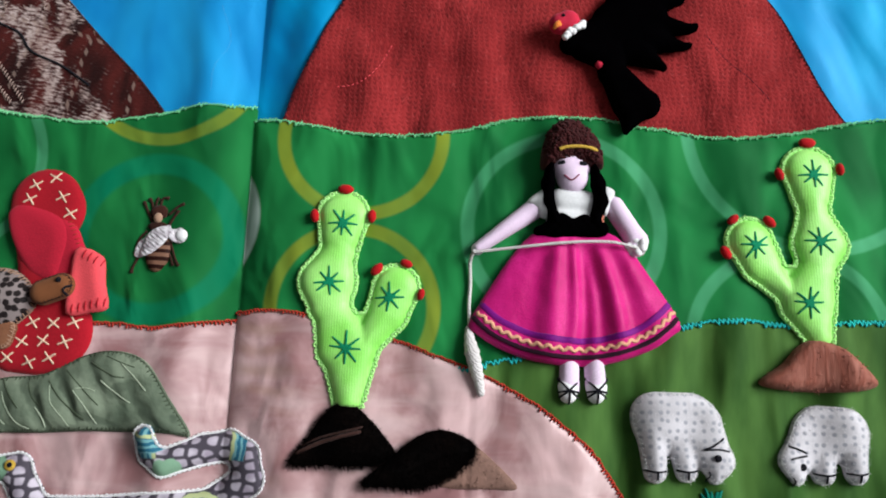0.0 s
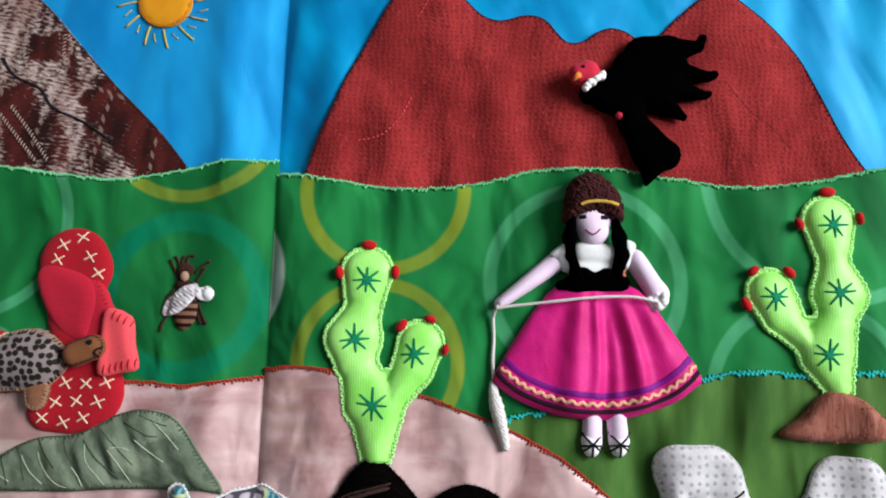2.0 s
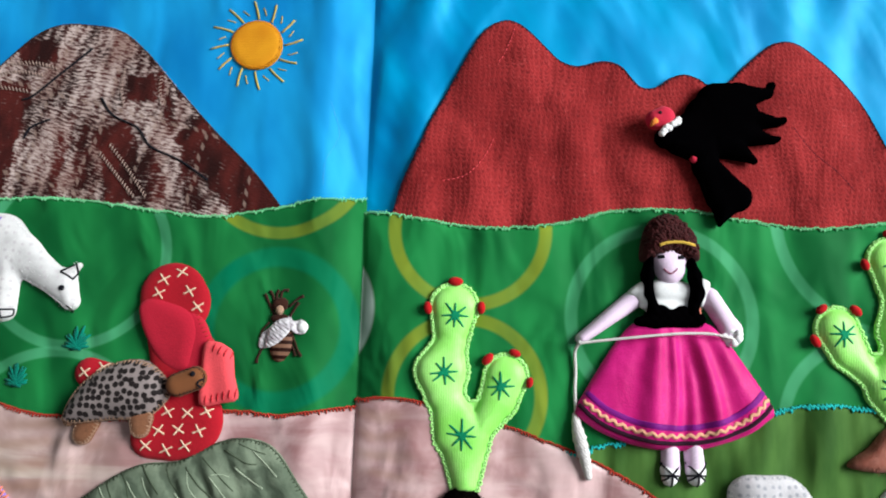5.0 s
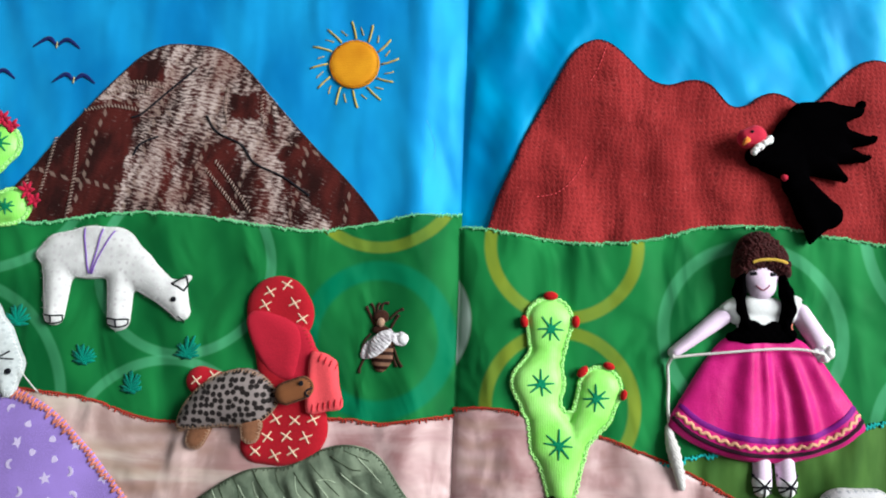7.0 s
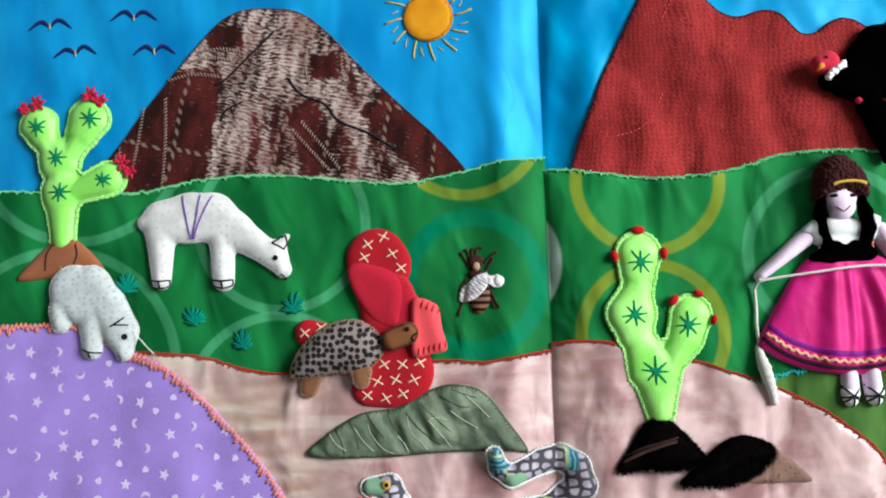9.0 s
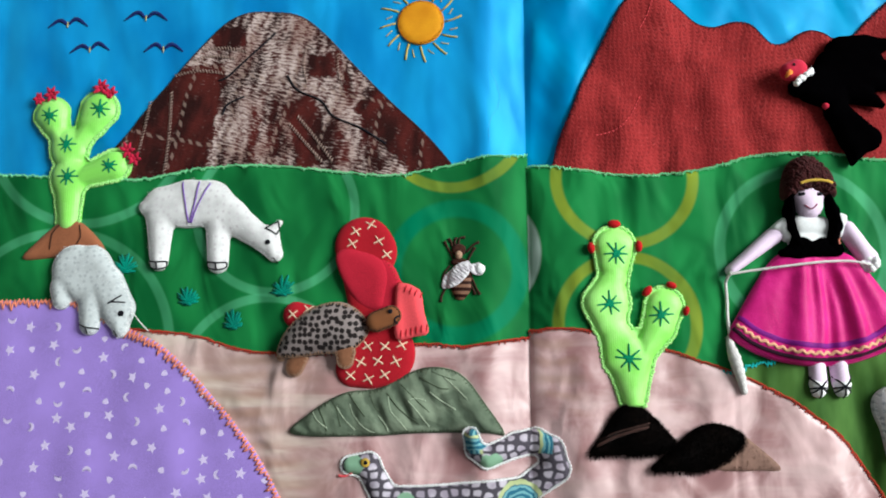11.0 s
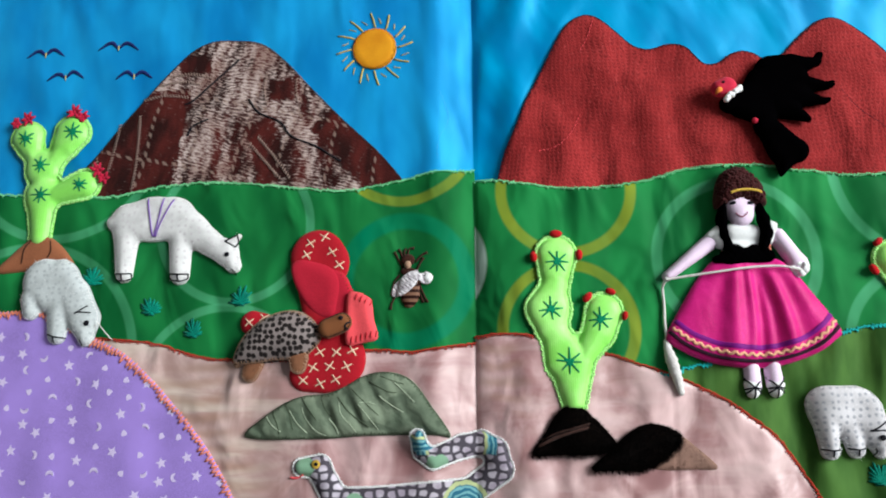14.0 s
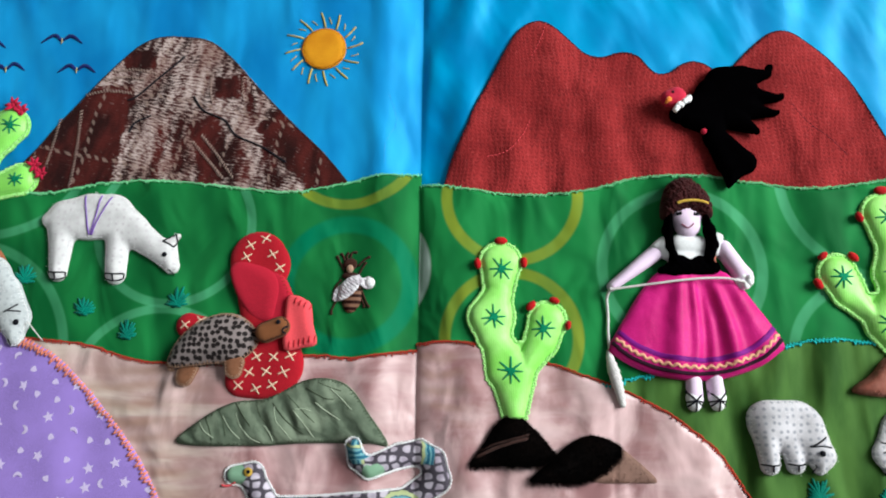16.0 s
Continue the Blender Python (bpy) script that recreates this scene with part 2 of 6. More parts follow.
def scaled(nt, vec, s):
    n = nt.nodes.new("ShaderNodeVectorMath")
    n.operation = "MULTIPLY"
    nt.links.new(vec, n.inputs[0])
    n.inputs[1].default_value = s
    return n.outputs[0]


def noise_tex(nt, vec, scale, detail=3.0, rough=0.55, distortion=0.0):
    n = node(nt, "ShaderNodeTexNoise", Vector=vec, Scale=scale, Detail=detail, Roughness=rough, Distortion=distortion)
    return n.outputs["Fac"]


def bump(nt, shader, height, strength, distance):
    n = node(nt, "ShaderNodeBump", Height=height, Strength=strength, Distance=distance)
    if shader.inputs["Normal"].links:
        nt.links.new(shader.inputs["Normal"].links[0].from_socket, n.inputs["Normal"])
    nt.links.new(n.outputs["Normal"], shader.inputs["Normal"])


def shade(colour, k):
    return tuple(min(1.0, c * k) for c in colour)


def cloth(name, colour, other=None, rough=0.85, sheen=0.06, grain=900.0, grain_depth=0.0003, blotch=45.0, spread=0.22, stretch=(1, 1, 1), spec=0.12):
    """Woven, felted or knitted cloth: slow blotches, fine fibre and a little sheen."""
    m, nt, sh = material(name)
    pos = scaled(nt, place_of(nt), stretch)
    big = ramp(nt, noise_tex(nt, pos, blotch, 3.0), 0.3, 0.7)
    fine = noise_tex(nt, pos, grain, 2.0)
    col = mix(nt, big, shade(colour, 1 - spread), other or shade(colour, 1 + spread))
    col = mix(nt, ramp(nt, fine, 0.35, 0.75), col, shade(colour, 1.12))
    nt.links.new(col, sh.inputs["Base Color"])
    sh.inputs["Roughness"].default_value = rough
    sh.inputs["Sheen Weight"].default_value = sheen
    sh.inputs["Specular IOR Level"].default_value = spec
    bump(nt, sh, fine, 0.6, grain_depth)
    return m


def weave(nt, sh, pos, period=0.0007, depth=0.00003):
    """Crossing threads as fine relief."""
    hs = []
    for axis in ("X", "Y"):
        w = node(nt, "ShaderNodeTexWave", Vector=pos, Scale=0.314 / period, Distortion=0.6, Detail=1.0)
        w.wave_type, w.bands_direction = "BANDS", axis
        hs.append(w.outputs["Fac"])
    bump(nt, sh, math_node(nt, "ADD", hs[0], hs[1]), 0.5, depth)


def sky_satin(name, scale, detail, strength, depth, lean, deep, pale):
    m, nt, sh = material(name)
    pos = place_of(nt)
    turned = nt.nodes.new("ShaderNodeVectorRotate")
    turned.rotation_type = "Z_AXIS"
    nt.links.new(pos, turned.inputs["Vector"])
    turned.inputs["Angle"].default_value = radians(lean)
    lie = turned.outputs[0]
    soft = ramp(nt, noise_tex(nt, scaled(nt, lie, (1, 0.45, 1)), 22.0, 3.0), 0.3, 0.72)
    col = mix(nt, soft, deep, pale)
    nt.links.new(col, sh.inputs["Base Color"])
    sh.inputs["Roughness"].default_value = 0.46
    sh.inputs["Specular IOR Level"].default_value = 0.9
    sh.inputs["Specular Tint"].default_value = (0.10, 0.68, 1.0, 1)
    bump(nt, sh, noise_tex(nt, scaled(nt, lie, (1, 0.42, 1)), scale, detail, 0.45, 0.35), strength, depth)
    weave(nt, sh, pos)
    return m


# printed rings on the green voile: x, y, radius, band width (mm) and dye
YELLOW, TEAL, PALE, GREY = (0.30, 0.31, 0.015), (0.0, 0.175, 0.090), (0.09, 0.39, 0.20), (0.50, 0.58, 0.55)
RINGS = [
    (-54.5, 27.5, 53.7, 7.5, YELLOW), (-51.5, -87.8, 46.0, 12.5, TEAL),
    (-184.6, -43.3, 59.0, 6.5, PALE), (-187.6, -171.7, 65.5, 6.5, PALE),
    (-344.4, -142.1, 85.5, 7.0, PALE), (-330.0, 27.0, 77.4, 7.0, PALE),
    (69.9, -20.5, 48.8, 8.0, YELLOW), (68.6, -126.5, 48.0, 8.0, YELLOW), (-38.6, -73.8, 43.5, 9.0, GREY),
    (192.6, -75.0, 57.6, 8.0, PALE), (345.7, -4.9, 77.8, 7.5, PALE), (325.2, -142.7, 58.7, 7.5, PALE),
]


def green_voile(name, rings, gain, lean):
    m, nt, sh = material(name)
    pos = place_of(nt)
    turned = nt.nodes.new("ShaderNodeVectorRotate")
    turned.rotation_type = "Z_AXIS"
    nt.links.new(pos, turned.inputs["Vector"])
    turned.inputs["Angle"].default_value = radians(lean)
    lie = turned.outputs[0]
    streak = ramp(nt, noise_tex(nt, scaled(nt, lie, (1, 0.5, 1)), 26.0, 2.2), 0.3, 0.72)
    # streaks put fold shade and highlights into the green, beside the bump
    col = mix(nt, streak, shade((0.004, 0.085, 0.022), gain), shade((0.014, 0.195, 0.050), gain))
    flat = scaled(nt, pos, (1, 1, 0))
    for x, y, r, w, dye in rings:
        away = nt.nodes.new("ShaderNodeVectorMath")
        away.operation = "DISTANCE"
        nt.links.new(flat, away.inputs[0])
        away.inputs[1].default_value = (x * MM, y * MM, 0)
        off = math_node(nt, "ABSOLUTE", math_node(nt, "SUBTRACT", away.outputs["Value"], r * MM))
        band = math_node(nt, "SUBTRACT", 1.0, ramp(nt, off, w * 0.36 * MM, w * 0.66 * MM))
        fade = math_node(nt, "MULTIPLY", band, math_node(nt, "ADD", 0.45 if dye is TEAL else 0.6 if dye is GREY else 0.28, math_node(nt, "MULTIPLY", streak, 0.45)))
        col = mix(nt, fade, col, dye)
    nt.links.new(col, sh.inputs["Base Color"])
    sh.inputs["Roughness"].default_value = 0.6
    sh.inputs["Specular IOR Level"].default_value = 0.05
    bump(nt, sh, noise_tex(nt, scaled(nt, lie, (1, 0.5, 1)), 30.0, 1.6, 0.4, 0.7), 0.75, 0.011)
    weave(nt, sh, pos)
    return m


def pink_marble():
    m, nt, sh = material("pink_marbled_cotton")
    pos = place_of(nt)
    a = ramp(nt, noise_tex(nt, scaled(nt, pos, (1.15, 0.8, 1)), 25.0, 4.0, 0.55, 0.6), 0.36, 0.66)
    b = ramp(nt, noise_tex(nt, scaled(nt, pos, (0.35, 1.7, 1)), 34.0, 3.0, 0.5, 0.5), 0.42, 0.68)
    col = mix(nt, a, (0.32, 0.150, 0.155), (0.66, 0.435, 0.44))
    col = mix(nt, math_node(nt, "MULTIPLY", b, 0.42), col, (0.70, 0.53, 0.525))
    sep = nt.nodes.new("ShaderNodeSeparateXYZ")
    nt.links.new(pos, sep.inputs[0])
    west = math_node(nt, "SUBTRACT", 1.0, ramp(nt, sep.outputs["X"], -0.18, -0.11))
    # bars of the print at the left of each page
    col = mix(nt, math_node(nt, "MULTIPLY", west, math_node(nt, "ADD", 0.25, math_node(nt, "MULTIPLY", b, 0.45))), col, (0.62, 0.54, 0.45))
    wave = node(nt, "ShaderNodeTexWave", Vector=pos, Scale=26.0, Distortion=3.0, Detail=2.0)
    wave.bands_direction = "Y"
    spot = ramp(nt, noise_tex(nt, pos, 13.0, 1.0), 0.40, 0.58)
    east = math_node(nt, "MULTIPLY", ramp(nt, sep.outputs["X"], 0.0, 0.003), math_node(nt, "SUBTRACT", 1.0, ramp(nt, sep.outputs["X"], 0.02, 0.05)))
    spot = math_node(nt, "MULTIPLY", spot, math_node(nt, "ADD", math_node(nt, "MAXIMUM", west, east), 0.12))
    col = mix(nt, math_node(nt, "MULTIPLY", math_node(nt, "MULTIPLY", wave.outputs["Fac"], spot), 0.45), col, (0.34, 0.19, 0.13))
    nt.links.new(col, sh.inputs["Base Color"])
    sh.inputs["Roughness"].default_value = 0.45
    sh.inputs["Specular IOR Level"].default_value = 0.6
    sh.inputs["Sheen Weight"].default_value = 0.02
    bump(nt, sh, noise_tex(nt, scaled(nt, pos, (1, 0.75, 1)), 30.0, 1.6, 0.4, 0.5), 0.8, 0.010)
    weave(nt, sh, pos)
    return m


def olive_cotton():
    m, nt, sh = material("olive_cotton")
    pos = place_of(nt)
    soft = ramp(nt, noise_tex(nt, scaled(nt, pos, (1, 0.3, 1)), 38.0, 4.0), 0.3, 0.7)
    col = mix(nt, soft, (0.023, 0.074, 0.012), (0.068, 0.158, 0.032))
    nt.links.new(col, sh.inputs["Base Color"])
    sh.inputs["Roughness"].default_value = 0.7
    bump(nt, sh, noise_tex(nt, scaled(nt, pos, (1, 0.3, 1)), 40.0, 1.2, 0.4, 0.3), 0.9, 0.014)
    weave(nt, sh, pos)
    return m


def red_knit():
    """Stocking-stitch jersey: columns of small V loops with darker gaps."""
    m, nt, sh = material("red_knit")
    pos = place_of(nt)
    sep = nt.nodes.new("ShaderNodeSeparateXYZ")
    warp = nt.nodes.new("ShaderNodeVectorMath")
    nt.links.new(pos, warp.inputs[0])
    jog = node(nt, "ShaderNodeTexNoise", Vector=pos, Scale=40.0, Detail=2.0)
    nt.links.new(scaled(nt, jog.outputs["Color"], (0.014, 0.012, 0)), warp.inputs[1])
    nt.links.new(warp.outputs[0], sep.inputs[0])
    col_w, row_h = 0.0037, 0.0033
    u = math_node(nt, "DIVIDE", sep.outputs["X"], col_w)
    tri = math_node(nt, "ABSOLUTE", math_node(nt, "SUBTRACT", math_node(nt, "FRACT", u), 0.5))
    v = math_node(nt, "ADD", math_node(nt, "DIVIDE", sep.outputs["Y"], row_h), math_node(nt, "MULTIPLY", tri, 1.3))
    loop = math_node(nt, "ABSOLUTE", math_node(nt, "SUBTRACT", math_node(nt, "FRACT", v), 0.5))
    tuft = noise_tex(nt, scaled(nt, pos, (1, 0.8, 1)), 330.0, 3.0, 0.7)
    fleck = noise_tex(nt, scaled(nt, pos, (1.0, 0.7, 1)), 430.0, 2.0, 0.6, 0.8)
    vee = math_node(nt, "MULTIPLY", ramp(nt, loop, 0.05, 0.45), ramp(nt, tri, 0.02, 0.40))
    worn = math_node(nt, "ADD", 0.25, math_node(nt, "MULTIPLY", ramp(nt, noise_tex(nt, pos, 85.0, 3.0, 0.6), 0.36, 0.62), 0.75))
    gap = math_node(nt, "MULTIPLY", math_node(nt, "MULTIPLY", vee, worn), ramp(nt, tuft, 0.30, 0.60))
    big = ramp(nt, noise_tex(nt, pos, 18.0, 3.0), 0.3, 0.7)
    col = mix(nt, big, (0.20, 0.013, 0.014), (0.345, 0.029, 0.030))
    col = mix(nt, math_node(nt, "MULTIPLY", gap, 0.58), col, (0.075, 0.004, 0.006))
    col = mix(nt, math_node(nt, "MULTIPLY", math_node(nt, "SUBTRACT", 1.0, ramp(nt, fleck, 0.34, 0.47)), 0.32), col, (0.085, 0.004, 0.006))
    col = mix(nt, math_node(nt, "MULTIPLY", ramp(nt, tuft, 0.56, 0.78), math_node(nt, "SUBTRACT", 0.62, math_node(nt, "MULTIPLY", vee, 0.5))), col, (0.50, 0.078, 0.076))
    nt.links.new(col, sh.inputs["Base Color"])
    sh.inputs["Roughness"].default_value = 0.9
    sh.inputs["Sheen Weight"].default_value = 0.05
    bump(nt, sh, noise_tex(nt, scaled(nt, pos, (1, 0.55, 1)), 24.0, 1.8, 0.45, 0.4), 0.9, 0.014)
    bump(nt, sh, math_node(nt, "ADD", math_node(nt, "SUBTRACT", 1.0, vee), tuft), 0.45, 0.0007)
    return m


def plaid_wool():
    """Brown and cream tweed plaid, with ragged woven streaks and dashed cream lines."""
    m, nt, sh = material("plaid_wool")
    pos = place_of(nt)
    rot = nt.nodes.new("ShaderNodeVectorRotate")
    rot.rotation_type = "Z_AXIS"
    nt.links.new(pos, rot.inputs["Vector"])
    rot.inputs["Angle"].default_value = radians(14)
    warp = nt.nodes.new("ShaderNodeVectorMath")
    nt.links.new(rot.outputs[0], warp.inputs[0])
    jog = node(nt, "ShaderNodeTexNoise", Vector=pos, Scale=16.0, Detail=2.0)
    nt.links.new(scaled(nt, jog.outputs["Color"], (0.016, 0.016, 0)), warp.inputs[1])
    p = warp.outputs[0]
    sep = nt.nodes.new("ShaderNodeSeparateXYZ")
    nt.links.new(p, sep.inputs[0])

    def stripe(axis, period, shift, low, high):
        f = math_node(nt, "FRACT", math_node(nt, "ADD", math_node(nt, "DIVIDE", sep.outputs[axis], period), shift))
        return ramp(nt, math_node(nt, "ABSOLUTE", math_node(nt, "SUBTRACT", f, 0.5)), low, high)

    edge_jog = node(nt, "ShaderNodeTexNoise", Vector=pos, Scale=75.0, Detail=3.0)
    field = nt.nodes.new("ShaderNodeVectorMath")
    nt.links.new(pos, field.inputs[0])
    nt.links.new(scaled(nt, edge_jog.outputs["Color"], (0.010, 0.010, 0)), field.inputs[1])

    def check(x, y, w, h, lean, soft=0.0025):
        """A dark check of the plaid: centre and size in millimetres, and its lean in degrees."""
        off = nt.nodes.new("ShaderNodeVectorMath")
        off.operation = "SUBTRACT"
        nt.links.new(field.outputs[0], off.inputs[0])
        off.inputs[1].default_value = ((x + 5) * MM, (y + 5) * MM, 0)
        turn = nt.nodes.new("ShaderNodeVectorRotate")
        turn.rotation_type = "Z_AXIS"
        nt.links.new(off.outputs[0], turn.inputs["Vector"])
        turn.inputs["Angle"].default_value = radians(lean)
        parts = nt.nodes.new("ShaderNodeSeparateXYZ")
        nt.links.new(turn.outputs[0], parts.inputs[0])
        sides = [math_node(nt, "SUBTRACT", 1.0, ramp(nt, math_node(nt, "ABSOLUTE", parts.outputs[k]), v * MM / 2 - soft, v * MM / 2 + soft)) for k, v in (("X", w), ("Y", h))]
        return math_node(nt, "MULTIPLY", *sides)

    dark = check(-226, 95, 25, 16, -4)
    for row in ((-264, 24, 58, 92, 9), (-246, 66, 34, 12, -6), (-154, 71, 19, 17, -6), (-164, 19, 24, 52, -15), (-84, 20, 46, 84, -42), (-140, 8, 14, 34, -18), (-188, 22, 9, 46, -8), (-116, 8, 10, 44, -14), (-137, 62, 7, 40, -20), (-128, 90, 26, 12, 40), (-300, 20, 40, 60, -30), (-205, 8, 7, 60, 6)):
        depth = 1.0 if row[2] > 15 else 0.55
        dark = math_node(nt, "MAXIMUM", dark, math_node(nt, "MULTIPLY", check(*row), depth))
    cream = math_node(nt, "MULTIPLY", math_node(nt, "SUBTRACT", 1.0, dark), 0.66)
    ribs = node(nt, "ShaderNodeTexWave", Vector=p, Scale=112.0, Distortion=5.0, Detail=2.0, Detail_Scale=1.5)
    ribs.bands_direction = "Y"
    cord = node(nt, "ShaderNodeTexWave", Vector=p, Scale=34.0, Distortion=6.0, Detail=3.0, Detail_Scale=1.2)
    streak = noise_tex(nt, scaled(nt, p, (0.38, 1.0, 1)), 680.0, 3.0, 0.65)
    slow = noise_tex(nt, scaled(nt, p, (1.3, 0.55, 1)), 44.0, 3.0, 0.6)
    cream = math_node(nt, "MULTIPLY", cream, math_node(nt, "ADD", 0.78, math_node(nt, "MULTIPLY", ramp(nt, slow, 0.36, 0.62), 0.45)))
    level = math_node(nt, "ADD", math_node(nt, "MULTIPLY", cream, 0.34), math_node(nt, "MULTIPLY", math_node(nt, "ADD", slow, noise_tex(nt, scaled(nt, p, (1, 0.16, 1)), 150.0, 2.0)), 0.12))
    level = math_node(nt, "ADD", level, math_node(nt, "MULTIPLY", math_node(nt, "ADD", ribs.outputs["Fac"], cord.outputs["Fac"]), 0.115))
    thread = ramp(nt, math_node(nt, "ADD", streak, math_node(nt, "SUBTRACT", level, math_node(nt, "MULTIPLY", dark, 0.07))), 0.81, 1.17)
    tick = node(nt, "ShaderNodeTexWave", Vector=p, Scale=80.0, Distortion=1.0)
    tick.bands_direction = "DIAGONAL"
    line = math_node(nt, "SUBTRACT", 1.0, math_node(nt, "MULTIPLY", stripe("X", 0.037, 0.30, 0.022, 0.045), stripe("Y", 0.062, 0.15, 0.014, 0.030)))
    dash = math_node(nt, "MULTIPLY", math_node(nt, "MULTIPLY", line, ramp(nt, tick.outputs["Fac"], 0.45, 0.65)), 0.5)
    col = mix(nt, ramp(nt, slow, 0.35, 0.65), (0.020, 0.0042, 0.0040), (0.080, 0.0120, 0.0100))
    yarn = mix(nt, ramp(nt, noise_tex(nt, scaled(nt, p, (1.2, 0.7, 1)), 26.0, 3.0), 0.36, 0.58), (0.31, 0.20, 0.175), (0.57, 0.45, 0.42))
    col = mix(nt, thread, col, yarn)
    col = mix(nt, dash, col, (0.36, 0.25, 0.21))
    nt.links.new(col, sh.inputs["Base Color"])
    sh.inputs["Roughness"].default_value = 0.92
    sh.inputs["Sheen Weight"].default_value = 0.04
    bump(nt, sh, streak, 0.8, 0.0008)
    return m


def spotted(name, ground, spot, scale, cut, stretch=(1, 1, 1), rough=0.75, ragged=0.25, cover=1.0, jumble=0.62):
    """Cloth with printed spots, one in each cell."""
    m, nt, sh = material(name)
    pos = scaled(nt, place_of(nt), stretch)
    cells = node(nt, "ShaderNodeTexVoronoi", Vector=pos, Scale=scale, Randomness=jumble)
    cells.voronoi_dimensions = "2D"
    n = noise_tex(nt, pos, scale * 3, 2.0)
    d = math_node(nt, "ADD", cells.outputs["Distance"], math_node(nt, "MULTIPLY", math_node(nt, "SUBTRACT", n, 0.5), ragged))
    fac = math_node(nt, "MULTIPLY", math_node(nt, "SUBTRACT", 1.0, ramp(nt, d, cut - 0.07, cut + 0.07)), cover)
    col = mix(nt, ramp(nt, noise_tex(nt, pos, 60.0), 0.3, 0.7), shade(ground, 0.85), shade(ground, 1.1))
    col = mix(nt, fac, col, spot)
    nt.links.new(col, sh.inputs["Base Color"])
    sh.inputs["Roughness"].default_value = rough
    sh.inputs["Sheen Weight"].default_value = 0.04
    bump(nt, sh, noise_tex(nt, pos, 700.0, 2.0), 0.5, 0.0003)
    return m


def snake_print():
    """Reptile print: pale ovals on slate, with bands of turquoise, lime and mint."""
    m, nt, sh = material("snake_print")
    pos = place_of(nt)
    lie = scaled(nt, pos, (0.85, 1.1, 0))
    cells = node(nt, "ShaderNodeTexVoronoi", Vector=lie, Scale=150.0, Randomness=0.5)
    cells.voronoi_dimensions, cells.feature = "2D", "DISTANCE_TO_EDGE"
    middles = node(nt, "ShaderNodeTexVoronoi", Vector=lie, Scale=150.0, Randomness=0.5)
    middles.voronoi_dimensions = "2D"
    oval = math_node(nt, "SUBTRACT", 1.0, ramp(nt, middles.outputs["Distance"], 0.36, 0.52))
    inner = math_node(nt, "MULTIPLY", ramp(nt, cells.outputs["Distance"], 0.07, 0.24), oval)
    tone = ramp(nt, noise_tex(nt, pos, 90.0, 2.0), 0.35, 0.65)
    col = mix(nt, inner, (0.065, 0.056, 0.072), mix(nt, tone, (0.34, 0.29, 0.36), (0.54, 0.49, 0.56)))
    flat = scaled(nt, pos, (1, 1, 0))
    wobble = math_node(nt, "MULTIPLY", noise_tex(nt, pos, 160.0, 2.0), 0.004)

    def away(x, y):
        d = nt.nodes.new("ShaderNodeVectorMath")
        d.operation = "DISTANCE"
        nt.links.new(flat, d.inputs[0])
        d.inputs[1].default_value = (x * MM, y * MM, 0)
        return math_node(nt, "ADD", d.outputs["Value"], wobble)

    # painted arcs about a centre: turquoise lines inside, a lime border outside
    along = nt.nodes.new("ShaderNodeSeparateXYZ")
    nt.links.new(pos, along.inputs[0])
    for x, y, r0, r1, lime, foot in ((-14, -207, 20, 29, 20.5, -214), (-40, -193, 9, 19, 9.5, -215), (-8, -249, -9, 17, 15.5, -270), (-64, -256, -9, 11, 9.5, -270)):
        d = away(x, y)
        wave = math_node(nt, "SINE", math_node(nt, "MULTIPLY", d, 2 * math.pi / 0.0034))
        arc = mix(nt, ramp(nt, wave, -0.3, 0.5), (0.022, 0.12, 0.19), (0.15, 0.34, 0.37))
        edge = math_node(nt, "ABSOLUTE", math_node(nt, "SUBTRACT", d, (lime + 2) * MM))
        arc = mix(nt, ramp(nt, edge, 0.0011, 0.0020), (0.42, 0.47, 0.24), arc)
        here = math_node(nt, "MULTIPLY", ramp(nt, d, (r0 + 1.6) * MM, (r0 + 2.4) * MM), math_node(nt, "SUBTRACT", 1.0, ramp(nt, d, (r1 + 1.6) * MM, (r1 + 2.4) * MM)))
        here = math_node(nt, "MULTIPLY", here, ramp(nt, along.outputs["Y"], (foot - 1) * MM, foot * MM))
        col = mix(nt, here, col, arc)
    # mint patches on the head, the tail and the belly
    for x, y, r in ((-122, -223, 7), (-25, -219, 5), (-30, -220, 5), (-86, -246, 6)):
        col = mix(nt, math_node(nt, "SUBTRACT", 1.0, ramp(nt, away(x, y), (r + 1.5) * MM, (r + 2.5) * MM)), col, (0.23, 0.40, 0.27))
    nt.links.new(col, sh.inputs["Base Color"])
    sh.inputs["Roughness"].default_value = 0.7
    bump(nt, sh, noise_tex(nt, pos, 800.0, 2.0), 0.4, 0.0003)
    return m


